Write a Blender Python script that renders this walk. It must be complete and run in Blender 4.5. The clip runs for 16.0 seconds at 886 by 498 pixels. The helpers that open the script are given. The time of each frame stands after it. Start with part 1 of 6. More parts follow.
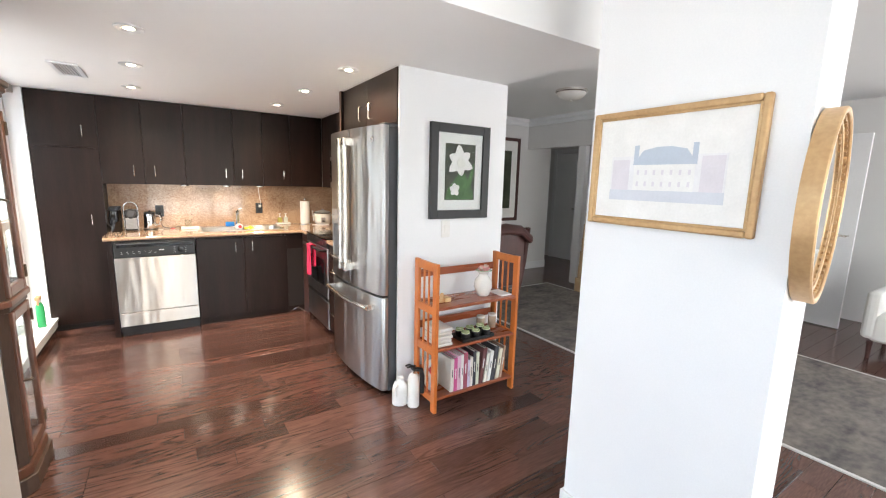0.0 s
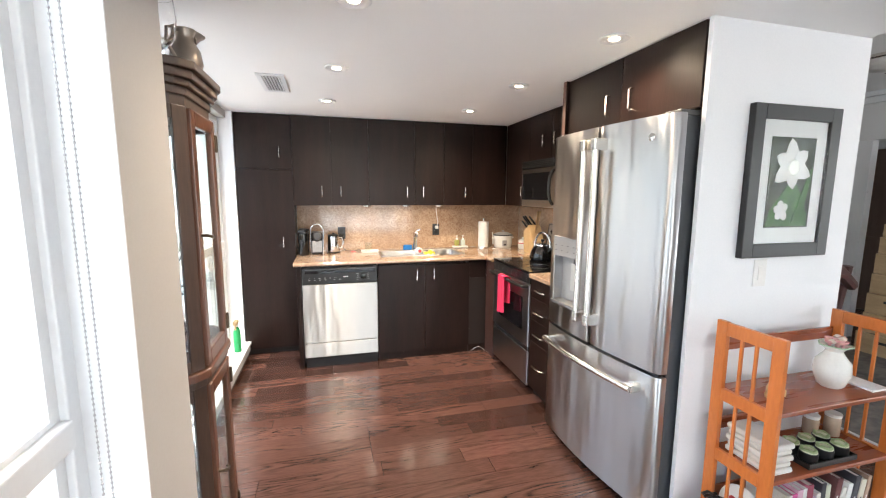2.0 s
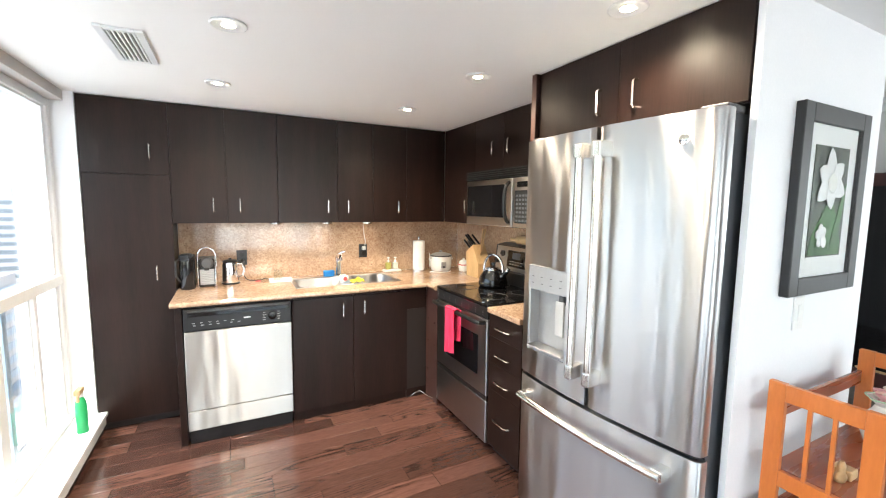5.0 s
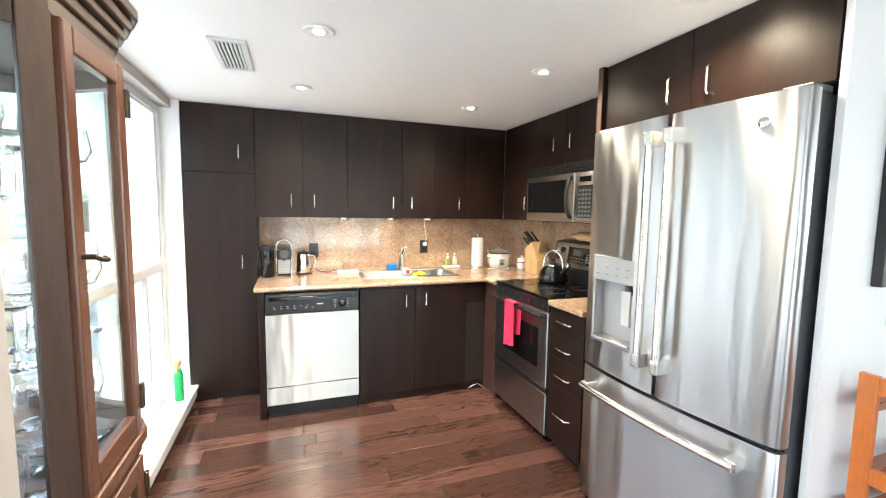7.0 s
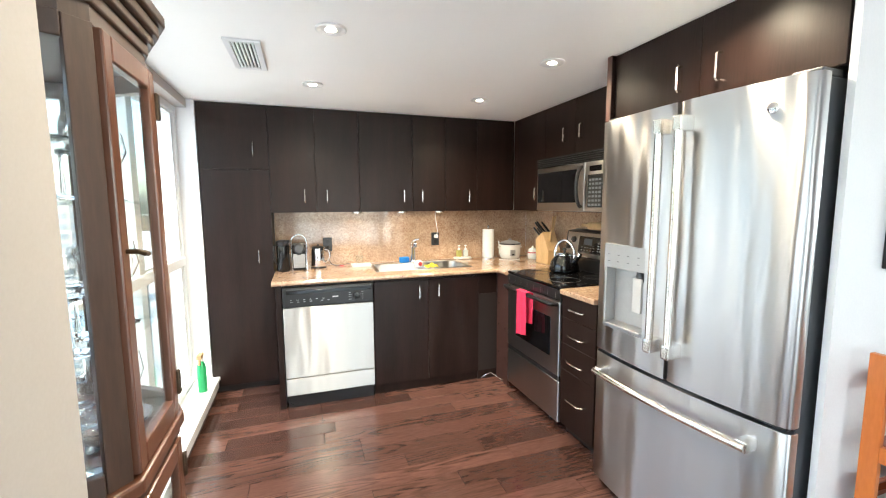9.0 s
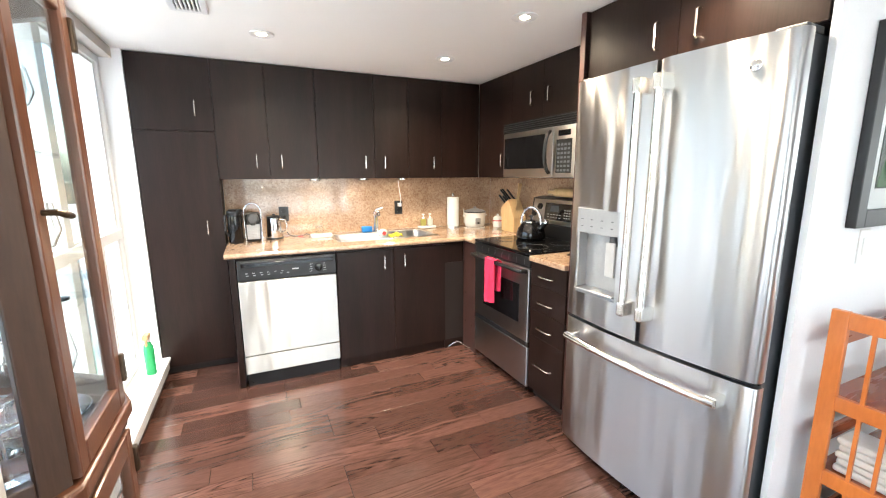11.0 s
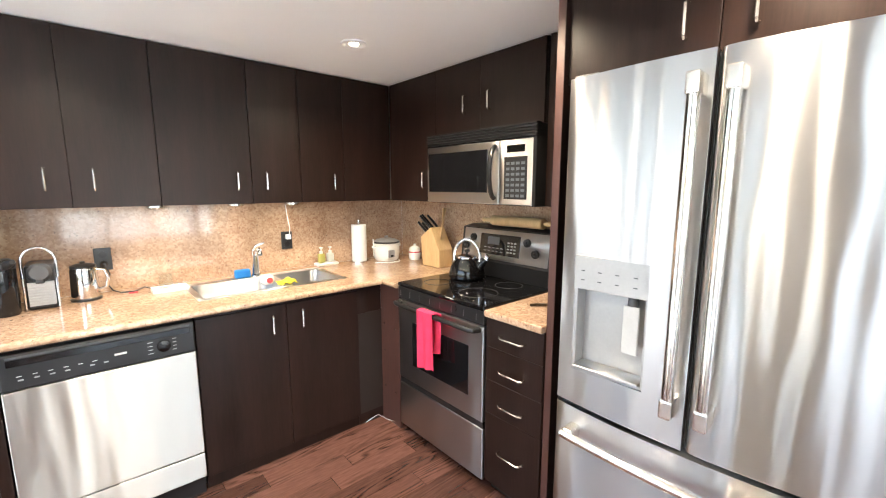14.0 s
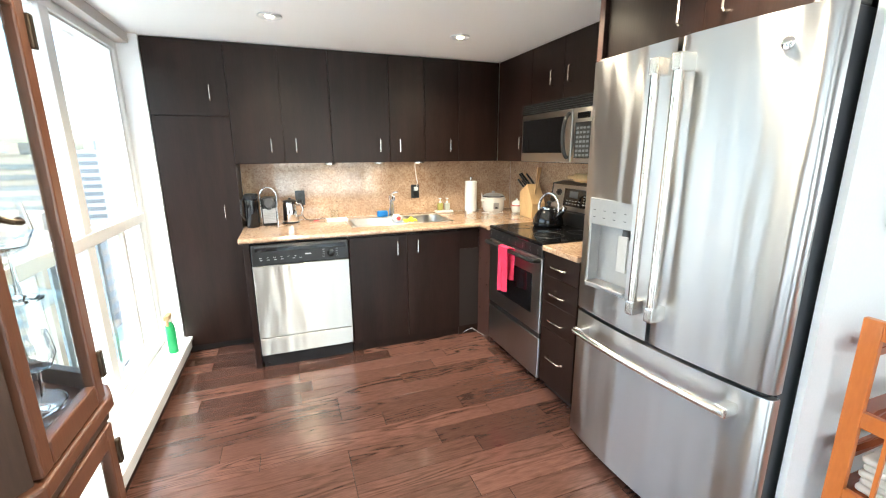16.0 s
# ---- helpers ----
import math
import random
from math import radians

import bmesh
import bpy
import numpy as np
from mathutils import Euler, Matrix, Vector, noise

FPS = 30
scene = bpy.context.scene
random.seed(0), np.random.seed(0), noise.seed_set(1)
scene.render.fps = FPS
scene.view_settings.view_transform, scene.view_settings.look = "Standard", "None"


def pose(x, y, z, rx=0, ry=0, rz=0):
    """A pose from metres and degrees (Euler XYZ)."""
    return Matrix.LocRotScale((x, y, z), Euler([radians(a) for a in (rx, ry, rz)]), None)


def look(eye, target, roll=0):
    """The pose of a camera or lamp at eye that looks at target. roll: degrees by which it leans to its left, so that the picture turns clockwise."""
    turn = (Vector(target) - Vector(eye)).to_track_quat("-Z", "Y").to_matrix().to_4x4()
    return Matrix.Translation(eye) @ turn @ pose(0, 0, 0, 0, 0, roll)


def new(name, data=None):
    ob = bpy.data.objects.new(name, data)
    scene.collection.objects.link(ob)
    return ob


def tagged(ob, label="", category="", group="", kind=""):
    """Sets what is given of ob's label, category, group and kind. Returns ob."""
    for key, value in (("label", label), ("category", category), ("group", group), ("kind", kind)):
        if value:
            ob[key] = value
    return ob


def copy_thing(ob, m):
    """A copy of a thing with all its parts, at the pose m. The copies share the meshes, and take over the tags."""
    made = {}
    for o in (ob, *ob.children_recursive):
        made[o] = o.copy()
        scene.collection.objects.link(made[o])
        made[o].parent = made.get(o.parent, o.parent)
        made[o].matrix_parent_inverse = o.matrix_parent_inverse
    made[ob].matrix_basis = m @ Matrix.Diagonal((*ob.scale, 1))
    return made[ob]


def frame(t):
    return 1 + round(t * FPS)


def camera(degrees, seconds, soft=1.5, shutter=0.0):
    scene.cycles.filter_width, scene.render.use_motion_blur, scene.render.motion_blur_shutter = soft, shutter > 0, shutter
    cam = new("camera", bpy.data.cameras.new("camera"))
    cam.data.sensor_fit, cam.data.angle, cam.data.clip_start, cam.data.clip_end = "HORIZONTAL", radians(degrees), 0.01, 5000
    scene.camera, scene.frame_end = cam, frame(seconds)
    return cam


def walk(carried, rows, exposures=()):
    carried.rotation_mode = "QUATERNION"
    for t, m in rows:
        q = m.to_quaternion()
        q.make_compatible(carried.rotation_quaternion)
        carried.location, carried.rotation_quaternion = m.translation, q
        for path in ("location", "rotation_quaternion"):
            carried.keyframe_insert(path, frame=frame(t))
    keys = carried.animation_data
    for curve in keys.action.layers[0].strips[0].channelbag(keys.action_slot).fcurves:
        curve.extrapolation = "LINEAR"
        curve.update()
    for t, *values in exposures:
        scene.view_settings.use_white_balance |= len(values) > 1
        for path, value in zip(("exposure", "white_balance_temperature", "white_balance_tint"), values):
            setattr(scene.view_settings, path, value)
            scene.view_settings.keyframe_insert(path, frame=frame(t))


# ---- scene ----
cam = camera(93.9, 16.0, 1.15)
PATH = [
    (0, (0.025, 1.944, 1.447), (1.109, 3.594, 1.125), 1.5),
    (0.5, (-0.067, 2.21, 1.422), (0.741, 4.011, 1.099), 0.5),
    (1, (-0.125, 2.465, 1.415), (0.501, 4.34, 1.107), -0.1),
    (1.5, (-0.142, 2.716, 1.459), (0.382, 4.624, 1.168), -0.1),
    (2, (-0.193, 2.955, 1.46), (0.331, 4.867, 1.194), 0.3),
    (2.5, (-0.228, 3.196, 1.469), (0.355, 5.094, 1.23), 0.6),
    (3, (-0.19, 3.417, 1.47), (0.487, 5.287, 1.259), 0.8),
    (3.5, (-0.147, 3.535, 1.479), (0.652, 5.359, 1.288), 0.7),
    (3.7, (-0.129, 3.551, 1.481), (0.714, 5.355, 1.292), 0.6),
    (5.8, (-0.184, 3.602, 1.479), (0.73, 5.369, 1.273), 0.7),
    (6, (-0.194, 3.602, 1.47), (0.673, 5.393, 1.265), 0.8),
    (6.5, (-0.236, 3.577, 1.433), (0.525, 5.417, 1.24), 1.0),
    (7, (-0.248, 3.542, 1.412), (0.435, 5.413, 1.229), 0.9),
    (7.5, (-0.27, 3.505, 1.406), (0.373, 5.391, 1.233), 0.6),
    (8, (-0.275, 3.497, 1.408), (0.353, 5.388, 1.233), 0.2),
    (8.5, (-0.278, 3.5, 1.412), (0.351, 5.389, 1.221), -0.1),
    (9, (-0.276, 3.508, 1.409), (0.362, 5.391, 1.191), -0.3),
    (9.2, (-0.273, 3.51, 1.406), (0.371, 5.39, 1.177), -0.3),
    (11.3, (-0.304, 3.672, 1.377), (0.558, 5.436, 0.995), 0.2),
    (11.5, (-0.254, 3.732, 1.396), (0.64, 5.477, 1.0), 0.6),
    (12, (-0.159, 3.954, 1.427), (0.869, 5.628, 1.052), 1.0),
    (12.5, (-0.134, 4.138, 1.437), (1.052, 5.712, 1.099), 1.0),
    (13, (-0.142, 4.294, 1.458), (1.179, 5.762, 1.145), 0.5),
    (13.5, (-0.145, 4.362, 1.454), (1.238, 5.774, 1.146), -0.1),
    (14, (-0.143, 4.363, 1.442), (1.156, 5.854, 1.144), -0.0),
    (14.5, (-0.123, 4.257, 1.444), (0.965, 5.906, 1.131), 0.6),
    (15, (-0.113, 4.06, 1.432), (0.684, 5.861, 1.083), 1.1),
    (15.5, (-0.159, 3.859, 1.436), (0.396, 5.74, 1.04), 0.6),
    (16, (-0.173, 3.624, 1.416), (0.507, 5.449, 0.963), -0.3),
]
walk(cam, [(t, look(eye, target, roll)) for t, eye, target, roll in PATH],
     [(0.0, 3.10, 6850, 10), (0.5, 3.10, 6850, 10), (1.0, 3.24, 6800, 10), (2.0, 3.06, 6640, 9), (3.0, 3.17, 6560, 8), (6.0, 3.36, 6420, 4), (9.0, 3.26, 6450, 3), (12.5, 3.54, 6560, 8), (14.0, 3.46, 6500, 7), (14.5, 3.56, 6460, 6), (16.0, 3.38, 6380, 1)])

# ---- world, sun and sky ----
world = bpy.data.worlds.new("overcast_sky")
world.use_nodes = True
scene.world = world
wn = world.node_tree.nodes
sky = wn.new("ShaderNodeTexSky")
sky.sky_type, sky.sun_disc = "NISHITA", False
sky.sun_elevation, sky.sun_rotation = radians(63), radians(-143)
sky.air_density, sky.dust_density, sky.ozone_density = 1.0, 3.0, 1.0
world.node_tree.links.new(sky.outputs[0], wn["Background"].inputs[0])
wn["Background"].inputs[1].default_value = 0.125
sun = new("sun", bpy.data.lights.new("sun", "SUN"))
sun.data.energy, sun.data.angle, sun.data.color = 0.9, radians(14), (1.0, 0.96, 0.9)
sun.matrix_world = look((-3, -4, 10), (0, 0, 0))
# Added fill lamps outside the south and east windows, on top of the sky
for place_, aim_, watts in (((0.66, -1.50, 1.3), (0.66, 3.0, 1.0), 7.0), ((3.1, -1.50, 1.3), (3.1, 3.0, 1.0), 10.5), ((6.70, 0.68, 1.35), (3.0, 0.68, 1.0), 11.0)):
    fill_lamp = new("window_fill_lamp", bpy.data.lights.new("window_fill_lamp", "AREA"))
    fill_lamp.data.shape, fill_lamp.data.size, fill_lamp.data.size_y = "RECTANGLE", 2.3, 1.9
    fill_lamp.data.energy, fill_lamp.data.color = watts, (0.95, 0.97, 1.0)
    fill_lamp.matrix_world = look(place_, aim_)
CAN_W, PUCK_W = 8.5, 0.22   # watts of the ceiling and cabinet lamps


# ---- materials ----
def shader(name):
    m = bpy.data.materials.new(name)
    m.use_nodes = True
    return m, m.node_tree.nodes, m.node_tree.links, m.node_tree.nodes["Principled BSDF"]


def rgba(c):
    return (c[0], c[1], c[2], 1.0)


def surface(name, low, high, rough=0.5, metal=0.0, scale=8.0, stretch=(1, 1, 1), fine=60.0, bump=0.1,
            spread=0.08, coat=0.0, depth=0.002, jitter=False, sheen=0.0):
    """A surface with a coarse and a fine variation of colour, roughness and relief."""
    m, n, k, b = shader(name)
    tc = n.new("ShaderNodeTexCoord")
    mp = n.new("ShaderNodeMapping")
    mp.inputs["Scale"].default_value = stretch
    if jitter:
        info, add = n.new("ShaderNodeObjectInfo"), n.new("ShaderNodeVectorMath")
        mul = n.new("ShaderNodeMath")
        mul.operation, mul.inputs[1].default_value = "MULTIPLY", 37.0
        k.new(info.outputs["Random"], mul.inputs[0])
        k.new(tc.outputs["Object"], add.inputs[0])
        k.new(mul.outputs[0], add.inputs[1])
        k.new(add.outputs[0], mp.inputs["Vector"])
    else:
        k.new(tc.outputs["Object"], mp.inputs["Vector"])
    big, small = n.new("ShaderNodeTexNoise"), n.new("ShaderNodeTexNoise")
    big.inputs["Scale"].default_value, big.inputs["Detail"].default_value = scale, 5
    small.inputs["Scale"].default_value, small.inputs["Detail"].default_value = fine, 4
    for t in (big, small):
        k.new(mp.outputs[0], t.inputs["Vector"])
    mix = n.new("ShaderNodeMix")
    mix.data_type = "FLOAT"
    mix.inputs[0].default_value = 0.4
    k.new(big.outputs[0], mix.inputs[2])
    k.new(small.outputs[0], mix.inputs[3])
    ramp = n.new("ShaderNodeValToRGB")
    ramp.color_ramp.elements[0].position, ramp.color_ramp.elements[1].position = 0.3, 0.7
    ramp.color_ramp.elements[0].color, ramp.color_ramp.elements[1].color = rgba(low), rgba(high)
    k.new(mix.outputs[0], ramp.inputs[0])
    k.new(ramp.outputs[0], b.inputs["Base Color"])
    mr = n.new("ShaderNodeMapRange")
    mr.inputs["To Min"].default_value, mr.inputs["To Max"].default_value = max(rough - spread, 0.02), min(rough + spread, 1)
    k.new(big.outputs[0], mr.inputs["Value"])
    k.new(mr.outputs[0], b.inputs["Roughness"])
    b.inputs["Metallic"].default_value = metal
    b.inputs["Coat Weight"].default_value = coat
    b.inputs["Coat Roughness"].default_value = 0.12
    if bump:
        bp = n.new("ShaderNodeBump")
        bp.inputs["Strength"].default_value, bp.inputs["Distance"].default_value = bump, depth
        k.new(small.outputs[0], bp.inputs["Height"])
        k.new(bp.outputs[0], b.inputs["Normal"])
    return m


def plain(name, c, rough=0.4, metal=0.0, bump=0.05):
    d = tuple(v * 0.88 for v in c)
    return surface(name, d, c, rough, metal, 14.0, (1, 1, 1), 120.0, bump, 0.06)


def plank_wood(name, dark, mid, light, rough, jitter=True, along=(0.75, 7, 7), wave=7.0, bump=0.09, tone=0.3):
    """Stained boards: growth rings drawn out along the board, fine pores, and a tone of its own for each board."""
    m, n, k, b = shader(name)
    tc, mp = n.new("ShaderNodeTexCoord"), n.new("ShaderNodeMapping")
    mp.inputs["Scale"].default_value = along
    info, add, mul = n.new("ShaderNodeObjectInfo"), n.new("ShaderNodeVectorMath"), n.new("ShaderNodeMath")
    mul.operation, mul.inputs[1].default_value = "MULTIPLY", 53.0 if jitter else 0.0
    k.new(info.outputs["Random"], mul.inputs[0])
    k.new(tc.outputs["Object"], add.inputs[0])
    k.new(mul.outputs[0], add.inputs[1])
    k.new(add.outputs[0], mp.inputs["Vector"])
    soft, rise, pore = n.new("ShaderNodeTexNoise"), n.new("ShaderNodeTexNoise"), n.new("ShaderNodeTexNoise")
    soft.inputs["Scale"].default_value, soft.inputs["Detail"].default_value = 1.2, 3
    rise.inputs["Scale"].default_value, rise.inputs["Detail"].default_value, rise.inputs["Roughness"].default_value = 1.0, 2.0, 0.42
    pore.inputs["Scale"].default_value, pore.inputs["Detail"].default_value = 22.0, 6
    for t in (soft, rise, pore):
        k.new(mp.outputs[0], t.inputs["Vector"])
    turns, sine, ring = n.new("ShaderNodeMath"), n.new("ShaderNodeMath"), n.new("ShaderNodeMapRange")
    turns.operation, turns.inputs[1].default_value, sine.operation = "MULTIPLY", wave * 17.0, "SINE"
    ring.inputs["From Min"].default_value, ring.inputs["From Max"].default_value = -1.0, 0.3
    k.new(rise.outputs[0], turns.inputs[0])
    k.new(turns.outputs[0], sine.inputs[0])
    k.new(sine.outputs[0], ring.inputs["Value"])
    mix = n.new("ShaderNodeMix")
    mix.data_type = "FLOAT"
    mix.inputs[0].default_value = 0.66
    # cathedral figure shows in patches only, straight quiet grain between them
    patch, figure = n.new("ShaderNodeMapRange"), n.new("ShaderNodeMix")
    patch.inputs["From Min"].default_value, patch.inputs["From Max"].default_value = 0.42, 0.58
    figure.data_type, figure.inputs[2].default_value = "FLOAT", 0.8
    k.new(soft.outputs[0], patch.inputs["Value"])
    k.new(patch.outputs[0], figure.inputs[0])
    k.new(ring.outputs[0], figure.inputs[3])
    k.new(figure.outputs[0], mix.inputs[2])
    k.new(pore.outputs[0], mix.inputs[3])
    ramp = n.new("ShaderNodeValToRGB")
    e = ramp.color_ramp.elements
    e[0].position, e[0].color = 0.2, rgba(dark)
    e[1].position, e[1].color = 0.78, rgba(light)
    e.new(0.42).color = rgba(mid)
    k.new(mix.outputs[0], ramp.inputs[0])
    hue = n.new("ShaderNodeHueSaturation")
    mr = n.new("ShaderNodeMapRange")
    mr.inputs["To Min"].default_value, mr.inputs["To Max"].default_value = 1 - tone, 1 + tone
    k.new(info.outputs["Random"], mr.inputs["Value"])
    k.new(mr.outputs[0], hue.inputs["Value"])
    k.new(ramp.outputs[0], hue.inputs["Color"])
    k.new(hue.outputs[0], b.inputs["Base Color"])
    rr = n.new("ShaderNodeMapRange")
    rr.inputs["To Min"].default_value, rr.inputs["To Max"].default_value = rough - 0.05, rough + 0.09
    k.new(soft.outputs[0], rr.inputs["Value"])
    k.new(rr.outputs[0], b.inputs["Roughness"])
    b.inputs["Coat Weight"].default_value, b.inputs["Coat Roughness"].default_value = 0.25, 0.13
    bp = n.new("ShaderNodeBump")
    bp.inputs["Strength"].default_value, bp.inputs["Distance"].default_value = bump, 0.0015
    k.new(mix.outputs[0], bp.inputs["Height"])
    k.new(bp.outputs[0], b.inputs["Normal"])
    return m


def granite(name):
    m, n, k, b = shader(name)
    tc = n.new("ShaderNodeTexCoord")
    cloud, grain, speck = n.new("ShaderNodeTexNoise"), n.new("ShaderNodeTexVoronoi"), n.new("ShaderNodeTexNoise")
    cloud.inputs["Scale"].default_value, cloud.inputs["Detail"].default_value = 5.0, 6
    grain.inputs["Scale"].default_value = 95.0
    speck.inputs["Scale"].default_value, speck.inputs["Detail"].default_value = 78.0, 3
    for t in (cloud, grain, speck):
        k.new(tc.outputs["Object"], t.inputs["Vector"])
    r1, r2, r3 = (n.new("ShaderNodeValToRGB") for _ in range(3))
    e = r1.color_ramp.elements
    e[0].position, e[0].color = 0.3, (0.43, 0.30, 0.215, 1)
    e[1].position, e[1].color = 0.72, (0.62, 0.475, 0.355, 1)
    k.new(cloud.outputs[0], r1.inputs[0])
    e = r2.color_ramp.elements
    e[0].position, e[0].color = 0.1, (0.64, 0.50, 0.40, 1)
    e[1].position, e[1].color = 0.9, (1.0, 0.95, 0.86, 1)
    sep = n.new("ShaderNodeSeparateColor")
    k.new(grain.outputs["Color"], sep.inputs[0])
    k.new(sep.outputs[0], r2.inputs[0])
    mx = n.new("ShaderNodeMix")
    mx.data_type, mx.blend_type = "RGBA", "MULTIPLY"
    mx.inputs[0].default_value = 0.75
    k.new(r1.outputs[0], mx.inputs[6])
    k.new(r2.outputs[0], mx.inputs[7])
    e = r3.color_ramp.elements
    e[0].position, e[0].color = 0.30, (0.75, 0.75, 0.75, 1)
    e[1].position, e[1].color = 0.37, (0, 0, 0, 1)
    k.new(speck.outputs[0], r3.inputs[0])
    dk = n.new("ShaderNodeMix")
    dk.data_type = "RGBA"
    k.new(r3.outputs[0], dk.inputs[0])
    k.new(mx.outputs[2], dk.inputs[6])
    dk.inputs[7].default_value = (0.12, 0.075, 0.055, 1)
    k.new(dk.outputs[2], b.inputs["Base Color"])
    b.inputs["Roughness"].default_value = 0.07
    b.inputs["Specular IOR Level"].default_value = 0.75
    return m


def steel(name, c=(0.62, 0.61, 0.59), rough=0.24, ripple=0.0, along=(1, 1, 90), aniso=0.85, brushed=0.004):
    """Brushed steel: fine brush marks in the relief and, in thin sheets, a slow ripple."""
    m, n, k, b = shader(name)
    tc, mp = n.new("ShaderNodeTexCoord"), n.new("ShaderNodeMapping")
    mp.inputs["Scale"].default_value = along
    k.new(tc.outputs["Object"], mp.inputs["Vector"])
    brush, slow = n.new("ShaderNodeTexNoise"), n.new("ShaderNodeTexNoise")
    brush.inputs["Scale"].default_value, brush.inputs["Detail"].default_value = 9.0, 5
    slow.inputs["Scale"].default_value, slow.inputs["Detail"].default_value = 1.0, 1.0
    k.new(mp.outputs[0], brush.inputs["Vector"])
    ms = n.new("ShaderNodeMapping")
    ms.inputs["Scale"].default_value = (9.0, 9.0, 1.3)
    k.new(tc.outputs["Object"], ms.inputs["Vector"])
    k.new(ms.outputs[0], slow.inputs["Vector"])
    b.inputs["Base Color"].default_value = rgba(c)
    b.inputs["Metallic"].default_value = 1.0
    b.inputs["Anisotropic"].default_value, b.inputs["Anisotropic Rotation"].default_value = aniso, 0.25
    rr = n.new("ShaderNodeMapRange")
    rr.inputs["To Min"].default_value, rr.inputs["To Max"].default_value = rough - 0.015, rough + 0.02
    k.new(brush.outputs[0], rr.inputs["Value"])
    k.new(rr.outputs[0], b.inputs["Roughness"])
    b1, b2 = n.new("ShaderNodeBump"), n.new("ShaderNodeBump")
    b1.inputs["Strength"].default_value, b1.inputs["Distance"].default_value = brushed, 0.0003
    k.new(brush.outputs[0], b1.inputs["Height"])
    b2.inputs["Strength"].default_value, b2.inputs["Distance"].default_value = ripple, 0.019
    k.new(slow.outputs[0], b2.inputs["Height"])
    k.new(b2.outputs[0], b1.inputs["Normal"])
    k.new(b1.outputs[0], b.inputs["Normal"])
    return m


def glass(name, tint=(1, 1, 1), rough=0.0, thin=True, shine_least=0.03, shine_most=0.6):
    m, n, k, b = shader(name)
    b.inputs["Base Color"].default_value = rgba(tint)
    b.inputs["Roughness"].default_value = rough
    b.inputs["IOR"].default_value = 1.45
    b.inputs["Transmission Weight"].default_value = 1.0
    if thin:
        out = n["Material Output"]
        clear, shine, mixs, fr = (n.new("ShaderNodeBsdfTransparent"), n.new("ShaderNodeBsdfGlossy"),
                                  n.new("ShaderNodeMixShader"), n.new("ShaderNodeLayerWeight"))
        fr.inputs["Blend"].default_value = 0.5
        steep, part_ = n.new("ShaderNodeMath"), n.new("ShaderNodeMapRange")
        steep.operation, steep.inputs[1].default_value = "POWER", 4.0
        part_.inputs["To Min"].default_value, part_.inputs["To Max"].default_value = shine_least, shine_most
        k.new(fr.outputs["Facing"], steep.inputs[0])
        k.new(steep.outputs[0], part_.inputs["Value"])
        clear.inputs[0].default_value = rgba(tint)
        shine.inputs["Roughness"].default_value = 0.02
        k.new(part_.outputs[0], mixs.inputs[0])
        k.new(clear.outputs[0], mixs.inputs[1])
        k.new(shine.outputs[0], mixs.inputs[2])
        k.new(mixs.outputs[0], out.inputs["Surface"])
    return m


def glow(name, c, power):
    m, n, k, b = shader(name)
    b.inputs["Base Color"].default_value = rgba(c)
    b.inputs["Emission Color"].default_value = rgba(c)
    b.inputs["Emission Strength"].default_value = power
    return m


WALL = surface("white_wall_paint", (0.76, 0.77, 0.78), (0.83, 0.835, 0.84), 0.55, 0, 1.5, (1, 1, 1), 180, 0.06, 0.05)
CEIL = surface("ceiling_paint", (0.86, 0.865, 0.85), (0.90, 0.90, 0.885), 0.7, 0, 1.2, (1, 1, 1), 200, 0.08, 0.05)
TRIM = surface("white_trim_paint", (0.71, 0.72, 0.73), (0.77, 0.78, 0.79), 0.3, 0, 3, (1, 1, 1), 90, 0.04, 0.06)
# one even grey-beige for the west pillar and window header, darker than WALL
GREYWALL = surface("grey_beige_wall", (0.47, 0.445, 0.42), (0.52, 0.495, 0.47), 0.6, 0, 1.5, (1, 1, 1), 180, 0.06, 0.05)
HALL = surface("hall_wall_paint", (0.66, 0.655, 0.65), (0.72, 0.715, 0.71), 0.6, 0, 1.5, (1, 1, 1), 180, 0.06, 0.05)
FLOORWOOD = plank_wood("stained_oak_floor", (0.026, 0.0112, 0.0084), (0.064, 0.0295, 0.0225), (0.116, 0.056, 0.0425), 0.19, tone=0.44)
SUBFLOOR = plain("dark_joint", (0.012, 0.007, 0.006), 0.6)
CAB = surface("espresso_veneer", (0.0085, 0.0041, 0.0031), (0.023, 0.0110, 0.0081), 0.35, 0, 2.2, (6, 6, 0.45), 26, 0.14, 0.06)
CAB.node_tree.nodes["Principled BSDF"].inputs["Specular IOR Level"].default_value = 0.28
CABIN = plain("cabinet_carcass", (0.02, 0.013, 0.011), 0.5)
REDWOOD = surface("raw_panel_edge", (0.05, 0.02, 0.016), (0.085, 0.036, 0.028), 0.45, 0, 3.0, (4, 4, 0.5), 24, 0.1, 0.05)
GRANITE = granite("tan_granite")
STEEL = steel("brushed_steel", (0.55, 0.54, 0.525), 0.36, ripple=0.45, aniso=0.95)
FRIDGESTEEL = steel("fridge_steel", (0.51, 0.51, 0.515), 0.29, 0.8, aniso=0.95, brushed=0.0015)
OVENSTEEL = steel("oven_steel", (0.48, 0.48, 0.485), 0.34, ripple=0.4)
RANGESTEEL = steel("range_steel", (0.46, 0.46, 0.46), 0.34, ripple=0.4)
RAIL = steel("satin_bar", (0.78, 0.74, 0.68), 0.16, 0.0, (1, 1, 40), 0.0)
NICKEL = plain("satin_nickel", (0.80, 0.77, 0.72), 0.25, 1.0)
